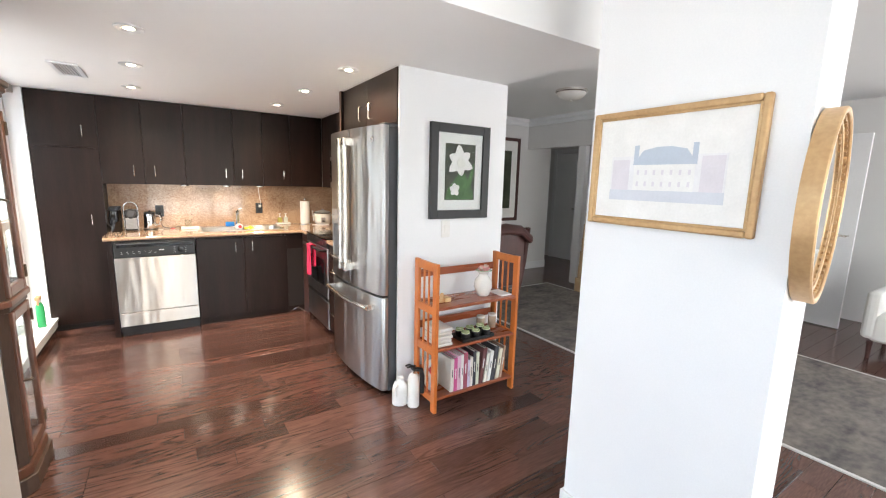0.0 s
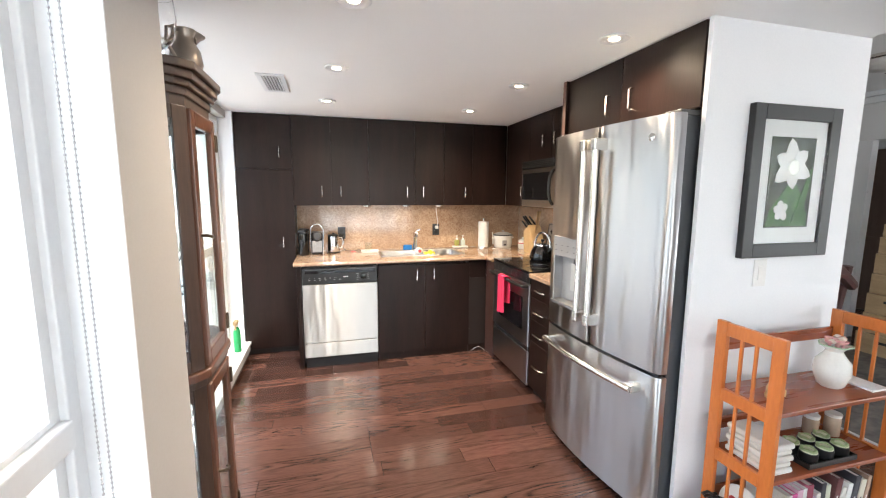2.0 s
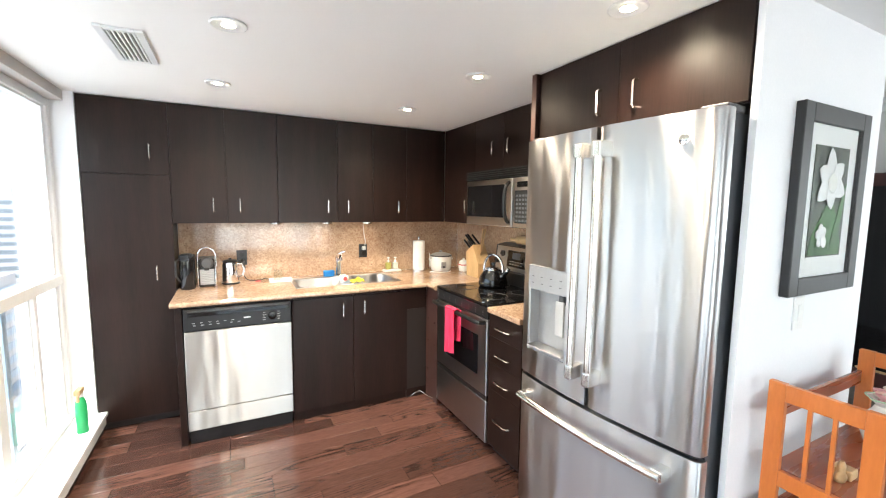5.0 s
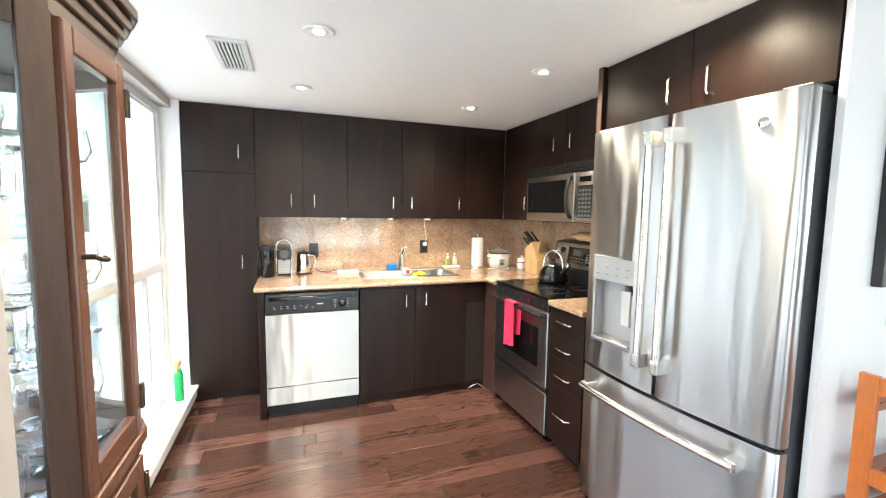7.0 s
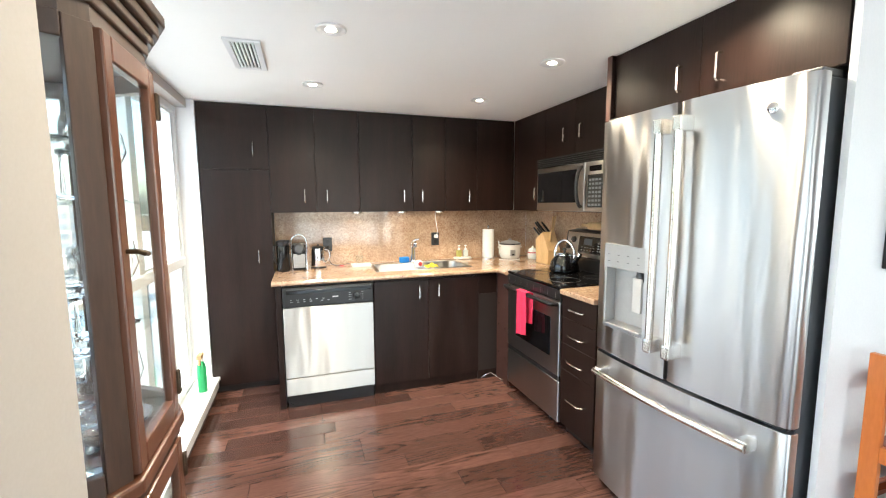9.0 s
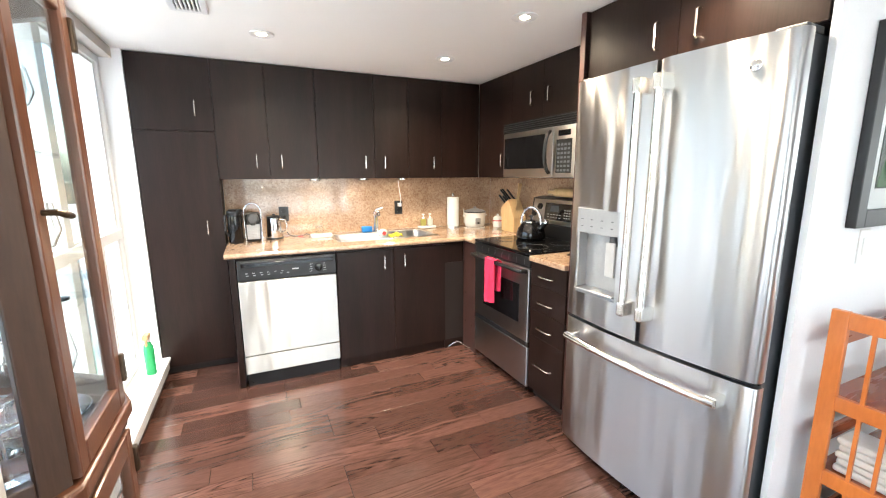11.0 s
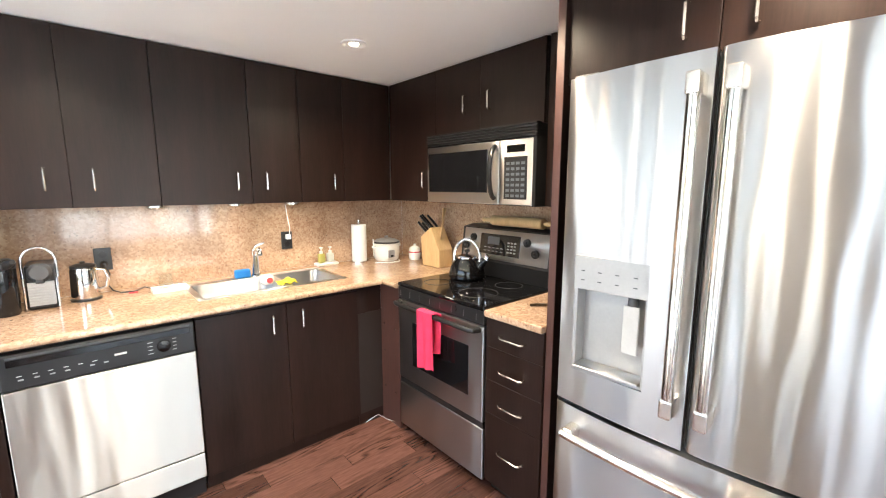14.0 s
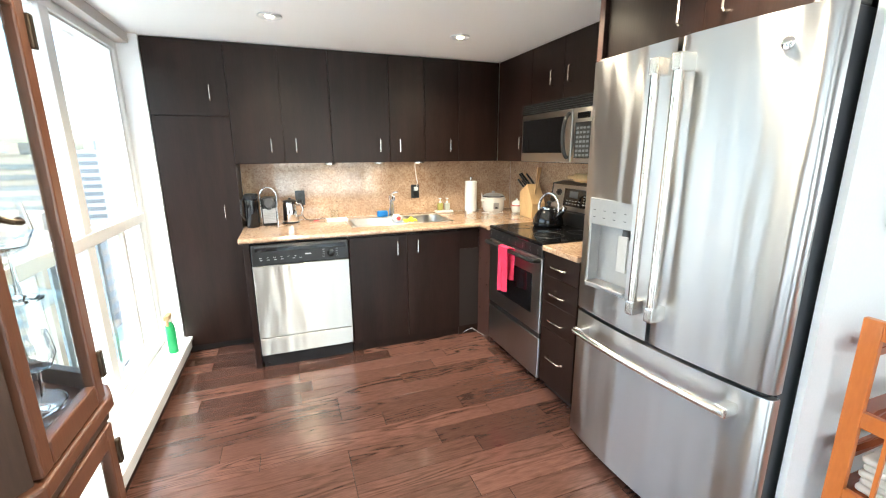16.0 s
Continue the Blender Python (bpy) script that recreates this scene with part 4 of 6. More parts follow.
# ---- ceiling fixtures ----
CAN_AT = [(-0.09, 4.52), (-0.134, 5.35), (-0.185, 6.20), (1.012, 4.58), (0.967, 5.42), (0.927, 6.246)]
for cx, cy in CAN_AT:
    c = thing("recessed_light", "round white recessed ceiling light, lit warm", "ceiling light", (cx, cy, CEILING), "recessed ceiling lights")
    part("trim_ring", lathe([(0.040, 0.0), (0.062, -0.002), (0.064, -0.007), (0.058, -0.010), (0.041, -0.006), (0.040, 0.0)], (cx, cy, CEILING), 32), TRIM, c, "white trim ring", True)
    part("reflector", lathe([(0.041, -0.006), (0.030, -0.0015), (0.0, -0.001)], (cx, cy, CEILING), 24), TRIM, c, "", True)
    part("bulb", lathe([(0.0, -0.008), (0.022, -0.007), (0.024, -0.002), (0.0, -0.0012)], (cx, cy, CEILING), 20), LAMPWARM, c, "glowing warm bulb")
    lamp = new("can_lamp", bpy.data.lights.new("can_lamp", "SPOT"))
    lamp.data.energy, lamp.data.color, lamp.data.spot_size, lamp.data.spot_blend, lamp.data.shadow_soft_size = CAN_W, (1.0, 0.82, 0.62), radians(150), 0.8, 0.06
    lamp.location = (cx, cy, CEILING - 0.02)
for px in (0.15, 0.53, 0.86):
    c = thing("puck_light", "small round under-cabinet light, lit", "cabinet light", (px, 6.98, 1.345), "under-cabinet lights")
    part("housing", lathe([(0.045, 0.0015), (0.045, -0.012), (0.036, -0.016), (0.034, -0.012)], (px, 6.96, 1.345), 24), NICKEL, c, "", True)
    part("lens", lathe([(0.0, -0.0145), (0.033, -0.0135), (0.033, -0.012)], (px, 6.96, 1.345), 20), PUCKGLOW, c, "glowing lens")
    lamp = new("puck_lamp", bpy.data.lights.new("puck_lamp", "SPOT"))
    lamp.data.energy, lamp.data.color, lamp.data.spot_size, lamp.data.spot_blend, lamp.data.shadow_soft_size = PUCK_W, (1.0, 0.90, 0.78), radians(112), 0.9, 0.03
    lamp.location = (px, 6.96, 1.32)
vent = thing("air_vent", "white square ceiling air vent with slats", "vent", (-0.5, 5.86, CEILING))
VX0, VX1, VY0, VY1 = -0.575, -0.420, 5.575, 5.985
part("backing", box(VX0 + 0.02, VY0 + 0.02, CEILING - 0.003, VX1 - 0.02, VY1 - 0.02, CEILING - 0.001), BLACK, vent)
part("frame", boxes([(VX0, VY0, CEILING - 0.012, VX0 + 0.028, VY1, CEILING - 0.0005), (VX1 - 0.028, VY0, CEILING - 0.012, VX1, VY1, CEILING - 0.0005),
                     (VX0 + 0.028, VY0, CEILING - 0.012, VX1 - 0.028, VY0 + 0.028, CEILING - 0.0005), (VX0 + 0.028, VY1 - 0.028, CEILING - 0.012, VX1 - 0.028, VY1, CEILING - 0.0005)], 0.003), TRIM, vent)
for i in range(6):
    xx = VX0 + 0.033 + 0.0165 * i
    sl = box(xx, VY0 + 0.028, CEILING - 0.011, xx + 0.008, VY1 - 0.028, CEILING - 0.004)
    bmesh.ops.rotate(sl, verts=sl.verts, cent=(xx + 0.005, 0, CEILING - 0.0075), matrix=Matrix.Rotation(radians(25), 3, "Y"))
    part("slat", sl, TRIM, vent)

# ---- sink and tap ----
sk = thing("sink", "double-bowl stainless drop-in sink", "sink", (0.62, 6.78, 0.9))


def bowl(x0, x1, y0, y1, zt, zb, bm, r=0.05):
    """An open bowl with rounded corners."""
    def ring(z, g):
        pts = []
        for cx, cy, a in ((x1 - r - g, y1 - r - g, 0), (x0 + r + g, y1 - r - g, 90), (x0 + r + g, y0 + r + g, 180), (x1 - r - g, y0 + r + g, 270)):
            pts += [(cx + r * math.cos(radians(a + 15 * k)), cy + r * math.sin(radians(a + 15 * k)), z) for k in range(7)]
        return [bm.verts.new(p) for p in pts]
    rings = [ring(zt, 0), ring(zt - 0.01, 0.004), ring(zb + 0.03, 0.010), ring(zb, 0.035)]
    for a, b in zip(rings, rings[1:]):
        for i in range(len(a)):
            j = (i + 1) % len(a)
            bm.faces.new((a[j], a[i], b[i], b[j]))
    bm.faces.new(rings[-1])


for a, b in ((0.262, 0.665), (0.70, 0.99)):
    bm = bmesh.new()
    bowl(a, b, 6.592, 6.93, 0.902, 0.75, bm)
    part("bowl", bm, RANGESTEEL, sk, "brushed steel bowl", True)
    part("drain", lathe([(0.034, 0.0005), (0.036, 0.004), (0.02, 0.002), (0, 0.002)], ((a + b) / 2, 6.77, 0.75), 20), CHROME, sk, "", True)
part("rim", boxes([(0.235, 6.57, 0.9002, 1.015, 6.594, 0.905), (0.235, 6.928, 0.9002, 1.015, 6.99, 0.905), (0.235, 6.594, 0.9002, 0.264, 6.928, 0.905),
                   (0.988, 6.594, 0.9002, 1.015, 6.928, 0.905), (0.663, 6.594, 0.9002, 0.702, 6.928, 0.905)], 0.0015), STEEL, sk)
tap = thing("tap", "chrome single-lever kitchen tap", "tap", (0.62, 6.965, 0.905))
part("base", lathe([(0.028, 0), (0.028, 0.012), (0.022, 0.018), (0.021, 0.13), (0.024, 0.14), (0.024, 0.165), (0.012, 0.178), (0, 0.18)], (0.62, 6.965, 0.905), 24), CHROME, tap, "", True)
part("spout", tube([(0.62, 6.96, 1.03), (0.615, 6.92, 1.075), (0.61, 6.87, 1.085), (0.605, 6.83, 1.075), (0.603, 6.815, 1.055)], 0.014, 12), CHROME, tap, "", True)
part("lever", tube([(0.62, 6.965, 1.08), (0.64, 6.955, 1.098), (0.668, 6.93, 1.108)], 0.008, 10, taper=[1.3, 1.0, 0.8]), CHROME, tap, "", True)

# ---- things on the worktop ----
def cup_profile(r, h, t=0.003):
    return [(r * 0.9, 0), (r, 0.01), (r, h), (r - t, h), (r - t, 0.008), (0, 0.008)]


ct = 0.9005
can = thing("water_filter_canister", "tall dark plastic canister with a black lid", "canister", (-0.425, 6.86, ct))
part("body", lathe([(0.042, 0), (0.046, 0.01), (0.048, 0.19), (0.046, 0.2)], (-0.425, 6.86, ct), 26), BLACKGLASS, can, "glossy dark smoky body", True)
part("lid", lathe([(0.049, 0.2), (0.05, 0.225), (0.035, 0.24), (0, 0.243)], (-0.425, 6.86, ct), 26), BLACK, can, "", True)
part("pour_lip", tube([(-0.405, 6.83, ct + 0.215), (-0.385, 6.80, ct + 0.232), (-0.378, 6.785, ct + 0.236)], 0.016, 10, taper=[1.2, 0.9, 0.6]), BLACK, can, "black pouring lip", True)
part("grip", tube([(-0.462, 6.83, ct + 0.21), (-0.482, 6.80, ct + 0.20), (-0.484, 6.80, ct + 0.10), (-0.466, 6.826, ct + 0.06)], 0.008, 8), BLACK, can, "black grip", True)
cf = thing("coffee_machine", "small black and silver capsule coffee machine", "coffee machine", (-0.31, 6.93, ct))
part("body", box(-0.36, 6.88, ct, -0.26, 7.06, ct + 0.20, 0.012), BLACK, cf, "black body")
part("front_grille", boxes([(-0.352, 6.868, ct + 0.03 + 0.012 * i, -0.268, 6.881, ct + 0.037 + 0.012 * i) for i in range(7)] + [(-0.354, 6.872, ct + 0.02, -0.266, 6.884, ct + 0.125)], 0.001), GREYPLASTIC, cf, "silver ribbed front")
for bx in (-0.368, -0.26):
    part("side_bar", box(bx, 6.862, ct, bx + 0.008, 6.886, ct + 0.14, 0.002), CHROME, cf)
part("head", lathe([(0.0, 0.03), (0.030, 0.026), (0.040, 0.012), (0.042, 0.0)], (-0.31, 6.882, ct + 0.168), 24, tilt=Matrix.Rotation(radians(90), 3, "X")), DARKGREY, cf, "round head", True)
part("arch_handle", tube([(-0.366, 6.90, ct + 0.14)] + arc((-0.31, 6.90, ct + 0.21), 0.057, 180, 0, 12, (1, 0, 0), (0, 0, 1.15)) + [(-0.254, 6.90, ct + 0.14)], 0.006, 10), CHROME, cf, "chrome arch handle", True)
part("spout", box(-0.325, 6.855, ct + 0.12, -0.295, 6.89, ct + 0.14, 0.004), BLACK, cf)
kt = thing("electric_kettle", "small polished steel electric jug with a black lid", "kettle", (-0.165, 6.97, ct))
part("body", lathe([(0.054, 0.012), (0.056, 0.02), (0.052, 0.145), (0.048, 0.158)], (-0.165, 6.97, ct), 28), CHROME, kt, "polished steel body", True)
part("base", lathe([(0.06, 0), (0.06, 0.01), (0.054, 0.012), (0, 0.012)], (-0.165, 6.97, ct), 28), BLACK, kt, "", True)
part("lid", lathe([(0.05, 0.158), (0.05, 0.168), (0.03, 0.176), (0.01, 0.178), (0.01, 0.188), (0, 0.189)], (-0.165, 6.97, ct), 28), BLACK, kt, "", True)
part("handle", tube([(-0.115, 6.96, ct + 0.145), (-0.088, 6.955, ct + 0.14), (-0.075, 6.952, ct + 0.10), (-0.085, 6.955, ct + 0.055), (-0.113, 6.96, ct + 0.045)], 0.008, 10), CHROME, kt, "", True)


OUTLETGREY = plain("outlet_plate", (0.03, 0.032, 0.035), 0.35)


def socket(x, z, plugged):
    o = thing("outlet", "black wall outlet plate on the granite", "outlet", (x, 7.099, z), "wall outlets")
    part("plate", box(x - 0.036, 7.092, z - 0.058, x + 0.036, 7.0988, z + 0.058, 0.003), OUTLETGREY, o)
    for dz in (-0.024, 0.024):
        part("socket", lathe([(0.017, 0), (0.017, 0.002), (0, 0.0022)], (x, 7.0925, z + dz), 18, tilt=dial_turn), BLACK, o)
    if plugged:
        part("plug", lathe([(0.014, 0), (0.015, 0.02), (0.008, 0.03), (0, 0.031)], (x + 0.002, 7.0905, z - 0.024), 16, tilt=dial_turn), BLACK, o, "", True)
    return o


socket(-0.084, 1.073, True)
socket(0.864, 1.091, False)
single("power_cord", tube([(-0.08, 7.06, 1.045), (-0.065, 7.05, 1.0), (-0.08, 7.05, 0.95), (-0.06, 7.04, 0.915), (-0.03, 7.0, 0.906), (0.03, 6.99, 0.906), (0.07, 7.01, 0.918), (0.10, 6.99, 0.906)], 0.0035, 8),
       BLACK, "black power cord lying on the worktop", "cord", smooth=True)
chg = thing("charger", "white plug-in charger with its cable", "charger", (0.864, 7.08, 1.11))
part("plug_body", box(0.852, 7.062, 1.10, 0.882, 7.0915, 1.13, 0.004), WHITEPL, chg)
part("cable", tube([(0.872, 7.07, 1.13), (0.876, 7.06, 1.17), (0.868, 7.065, 1.22), (0.862, 7.07, 1.28), (0.86, 7.08, 1.345)], 0.0028, 8), WHITEPL, chg, "white cable", True)
single("red_cable_tie", tube([(0.0, 6.97, 0.904), (0.02, 6.96, 0.906), (0.035, 6.97, 0.904)], 0.004, 8), RED, "small red cable tie on the cord", "cable tie", smooth=True)
tray = thing("drip_tray", "white plastic drip tray", "tray", (0.17, 6.92, ct))
part("dish", boxes([(0.09, 6.87, ct, 0.25, 6.97, ct + 0.006), (0.09, 6.87, ct + 0.006, 0.25, 6.876, ct + 0.02), (0.09, 6.964, ct + 0.006, 0.25, 6.97, ct + 0.02),
                    (0.09, 6.876, ct + 0.006, 0.096, 6.964, ct + 0.02), (0.244, 6.876, ct + 0.006, 0.25, 6.964, ct + 0.02)], 0.002), WHITEPL, tray)
single("drinking_glass", lathe(cup_profile(0.032, 0.085), (0.155, 6.92, ct + 0.0065), 24), CLEAR, "clear drinking glass on the white tray", "glass", smooth=True)
single("sponge", box(0.50, 6.945, 0.9055, 0.585, 6.985, 0.955, 0.008), BLUE, "blue sponge behind the sink", "sponge")
cl = bmesh.new()
bmesh.ops.create_grid(cl, x_segments=16, y_segments=12, size=0.5)
for v in cl.verts:
    u, w = v.co.x, v.co.y
    v.co = Vector((0.690 + u * 0.10, 6.66 + w * 0.075, 0.912 + 0.022 * math.exp(-((u - 0.05) ** 2 + w * w) * 9) + 0.006 * math.sin(14 * u + 5 * w)))
r = bmesh.ops.solidify(cl, geom=cl.faces[:], thickness=0.004)
single("dishcloth", cl, YELLOW, "crumpled yellow dishcloth on the sink divider", "cloth", smooth=True)
wp = thing("plastic_packet", "white and red plastic packet by the sink", "packet", (0.60, 6.69, 0.906))
part("bag", lathe([(0.03, 0.0), (0.04, 0.015), (0.034, 0.04), (0.012, 0.055), (0, 0.056)], (0.598, 6.70, 0.9055), 16, squash=0.7), WHITEPL, wp, "", True)
part("print", lathe([(0.0, 0.004), (0.015, 0.003), (0.017, 0.0)], (0.604, 6.675, 0.93), 14, tilt=dial_turn), RED, wp, "red print")
st = thing("soap_tray", "white soap tray with rounded edges", "tray", (1.11, 7.04, ct))
part("dish", box(1.03, 7.005, ct, 1.19, 7.075, ct + 0.022, 0.008), CERAMIC, st)
for sx, mtl in ((1.075, (0.42, 0.40, 0.12)), (1.14, (0.62, 0.66, 0.60))):
    sb = thing("soap_bottle", "small pump soap bottle on the tray", "bottle", (sx, 7.04, ct + 0.0225), "soap bottles")
    part("bottle", box(sx - 0.022, 7.02, ct + 0.0225, sx + 0.022, 7.06, ct + 0.085, 0.008), plain("soap_liquid", mtl, 0.15), sb, "tinted clear body")
    part("pump", lathe([(0.011, 0.085), (0.011, 0.10), (0.004, 0.102), (0.004, 0.118), (0.012, 0.12), (0.012, 0.128), (0, 0.129)], (sx, 7.04, ct), 14), WHITEPL, sb, "white pump", True)
pt = thing("paper_towel_holder", "white paper towel roll on a chrome stand", "paper towel", (1.36, 7.02, ct))
part("roll", lathe([(0.02, 0.014), (0.052, 0.012), (0.054, 0.02), (0.054, 0.262), (0.052, 0.27), (0.02, 0.268)], (1.36, 7.02, ct), 32), PAPER, pt, "white paper roll", True)
part("stand", lathe([(0.07, 0), (0.07, 0.008), (0.06, 0.011), (0.008, 0.012), (0.007, 0.285), (0.012, 0.29), (0.012, 0.305), (0, 0.309)], (1.36, 7.02, ct), 28), CHROME, pt, "chrome stand", True)
rc = thing("rice_cooker", "white rice cooker with a glass lid", "rice cooker", (1.55, 6.95, ct))
part("body", lathe([(0.078, 0.0), (0.09, 0.012), (0.098, 0.06), (0.098, 0.118), (0.103, 0.124), (0.103, 0.13), (0.09, 0.13)], (1.55, 6.95, ct), 36), CERAMIC, rc, "white body", True)
part("rim", lathe([(0.098, 0.13), (0.101, 0.136), (0.097, 0.142)], (1.55, 6.95, ct), 36), BLACK, rc, "dark lid band", True)
part("lid", lathe([(0.096, 0.138), (0.08, 0.152), (0.04, 0.163), (0.014, 0.166), (0.014, 0.18), (0, 0.182)], (1.55, 6.95, ct), 36), GREYPLASTIC, rc, "smoky lid", True)
for sgn in (-1, 1):
    part("side_handle", box(1.55 + sgn * 0.105 - 0.012, 6.93, ct + 0.095, 1.55 + sgn * 0.105 + 0.012, 6.97, ct + 0.112, 0.005), CERAMIC, rc)
part("switch_plate", box(1.505, 6.848, ct + 0.03, 1.555, 6.86, ct + 0.085, 0.003), GREYPLASTIC, rc, "grey switch plate")
part("switch", box(1.52, 6.842, ct + 0.035, 1.54, 6.85, ct + 0.05, 0.002), BLACK, rc)
part("spatula", tube([(1.44, 6.95, ct + 0.04), (1.435, 6.94, ct + 0.1), (1.425, 6.93, ct + 0.165)], 0.008, 8, taper=[1.2, 0.8, 1.3], flat=0.5), CERAMIC, rc, "white spoon in its holder", True)
part("cord", tube([(1.60, 6.86, 0.905), (1.58, 6.82, 0.904), (1.50, 6.81, 0.904), (1.46, 6.83, 0.904), (1.43, 6.86, 0.904), (1.40, 6.87, 0.904)], 0.0035, 8), WHITEPL, rc, "white cord", True)
jr = thing("ceramic_jar", "small white ceramic jar with a lid", "jar", (1.715, 6.82, ct))
part("jar", lathe([(0.036, 0), (0.042, 0.008), (0.046, 0.04), (0.042, 0.075), (0.038, 0.08)], (1.715, 6.82, ct), 28), CERAMIC, jr, "", True)
part("lid", lathe([(0.041, 0.08), (0.041, 0.086), (0.025, 0.1), (0.01, 0.104), (0.009, 0.112), (0.011, 0.118), (0, 0.12)], (1.715, 6.82, ct), 28), CERAMIC, jr, "", True)
part("band", lathe([(0.0445, 0.055), (0.0452, 0.058), (0.0443, 0.064)], (1.715, 6.82, ct), 28), RED, jr, "red painted band", True)
kb = thing("knife_block", "pale wooden knife block with black-handled knives", "knife block", (1.70, 6.56, ct), shift=(-0.02, -0.02, 0))
kb.scale = (1.2, 1.2, 1.2)
kbm = bmesh.new()
sec = [(6.62, 0), (6.47, 0), (6.47, 0.10), (6.545, 0.225), (6.635, 0.165)]
lo = [kbm.verts.new((1.655, yv, ct + zv)) for yv, zv in sec]
hi = [kbm.verts.new((1.755, yv, ct + zv)) for yv, zv in sec]
kbm.faces.new(lo)
kbm.faces.new(hi[::-1])
for i in range(5):
    j = (i + 1) % 5
    kbm.faces.new((lo[j], lo[i], hi[i], hi[j]))
bmesh.ops.bevel(kbm, geom=kbm.edges[:], offset=0.004, segments=2, affect="EDGES", profile=0.5)
part("block", kbm, PALEWOOD, kb)
for i, (kx, f, ln, mt) in enumerate(((1.675, 0.2, 0.10, BLACK), (1.70, 0.25, 0.11, BLACK), (1.73, 0.2, 0.10, BLACK), (1.68, 0.65, 0.085, BLACK), (1.71, 0.7, 0.08, BLACK), (1.735, 0.7, 0.075, BLACK))):
    a = Vector((kx, 6.545 + 0.09 * f, ct + 0.225 - 0.06 * f))
    d = Vector((-0.30, 0.62, 0.72)).normalized()
    part("knife_handle", tube([a - d * 0.01, a + d * ln * 0.5, a + d * ln], 0.0115, 8, taper=[0.9, 1.1, 0.9], flat=0.65), mt, kb, "black knife handle", True)
for kx in (1.69, 1.725, 1.70):
    a = Vector((kx, 6.51 + (kx - 1.7), ct + 0.16))
    d = Vector((0.05 + (kx - 1.7), -0.12, 1)).normalized()
    part("wooden_spoon", tube([a, a + d * 0.12, a + d * 0.175], 0.0075, 8, taper=[0.8, 1.0, 1.8], flat=0.6), PALEWOOD, kb, "pale wooden spoon", True)
KX, KY, KZ = 1.53, 6.07, 0.909
tk = thing("tea_kettle", "black enamel tea kettle with a steel hoop handle", "kettle", (KX, KY, KZ))
part("body", lathe([(0.092, 0), (0.104, 0.010), (0.106, 0.03), (0.094, 0.075), (0.070, 0.112), (0.056, 0.122)], (KX, KY, KZ), 36), BLACKGLASS, tk, "glossy black body", True)
part("lid", lathe([(0.058, 0.122), (0.056, 0.129), (0.040, 0.138), (0.012, 0.143), (0, 0.143)], (KX, KY, KZ), 28), CHROME, tk, "polished lid", True)
part("lid_knob", lathe([(0.007, 0.143), (0.008, 0.152), (0.016, 0.160), (0.015, 0.172), (0, 0.178)], (KX, KY, KZ), 20), BLACK, tk, "black knob", True)
part("spout", tube([(KX + 0.02, KY - 0.075, KZ + 0.07), (KX + 0.028, KY - 0.105, KZ + 0.105), (KX + 0.034, KY - 0.125, KZ + 0.128)], 0.021, 12, taper=[1.3, 0.85, 0.7]), BLACKGLASS, tk, "", True)
part("spout_cap", tube([(KX + 0.034, KY - 0.122, KZ + 0.124), (KX + 0.036, KY - 0.132, KZ + 0.138), (KX + 0.030, KY - 0.118, KZ + 0.152)], 0.017, 10, taper=[1.0, 1.0, 0.5]), CHROME, tk, "polished whistle cap", True)
part("hoop_handle", tube(arc((KX, KY, KZ + 0.125), 0.083, 200, -20, 24, (0.35, -0.93, 0), (0, 0, 1.25)), 0.0095, 10), CHROME, tk, "polished hoop handle", True)
rp = thing("rolling_pin", "pale wooden rolling pin on the range back", "rolling pin", (1.755, 5.90, 1.236), shift=(-0.022, -0.03, 0))
yax = Matrix.Rotation(radians(90), 3, "X")
part("roller", lathe([(0.026, -0.185), (0.031, -0.18), (0.031, 0.18), (0.026, 0.185)], (1.755, 5.90, 1.2415), 24, tilt=yax), PALEWOOD, rp, "", True)
for sgn in (-1, 1):
    part("pin_handle", lathe([(0.009, 0.187 * sgn), (0.013, 0.21 * sgn), (0.012, 0.25 * sgn), (0.015, 0.262 * sgn), (0.006, 0.275 * sgn)], (1.755, 5.90, 1.2415), 16, tilt=yax), PALEWOOD, rp, "", True)
tw = bmesh.new()
for k, (x_off, half, z_end, y_mid) in enumerate(((1.104, 0.064, 0.525, 5.938), (1.142, 0.066, 0.60, 5.918))):
    rows = []
    for i in range(15):
        f = i / 14
        row = []
        for j in range(9):
            g = j / 8 - 0.5
            wv = 0.006 * math.sin(g * 13 + k * 2) * (0.3 + f)
            yy = y_mid + g * 2 * half * (0.92 + 0.10 * f) + 0.012 * f * (1 if k else -1)
            zz = 0.816 - (0.816 - z_end) * f - 0.02 * g * f
            row.append(tw.verts.new((x_off + wv - 0.004 * f, yy, zz)))
        rows.append(row)
    for a, b in zip(rows, rows[1:]):
        for j in range(8):
            tw.faces.new((a[j], a[j + 1], b[j + 1], b[j]))
    if k == 0:
        first = rows[0]
    else:
        ridge = [tw.verts.new((1.123, (p.co.y + q.co.y) / 2, 0.8225)) for p, q in zip(first, rows[0])]
        for j in range(8):
            tw.faces.new((first[j], ridge[j], ridge[j + 1], first[j + 1]))
            tw.faces.new((ridge[j], rows[0][j], rows[0][j + 1], ridge[j + 1]))
bmesh.ops.recalc_face_normals(tw, faces=tw.faces)
bmesh.ops.solidify(tw, geom=tw.faces[:], thickness=0.004)
single("hand_towel", tw, PINK, "bright pink towel folded over the oven handle", "towel", smooth=True)
ks = thing("key_bunch", "dark corkscrew and keys on the small worktop", "keys", (1.45, 5.40, ct))
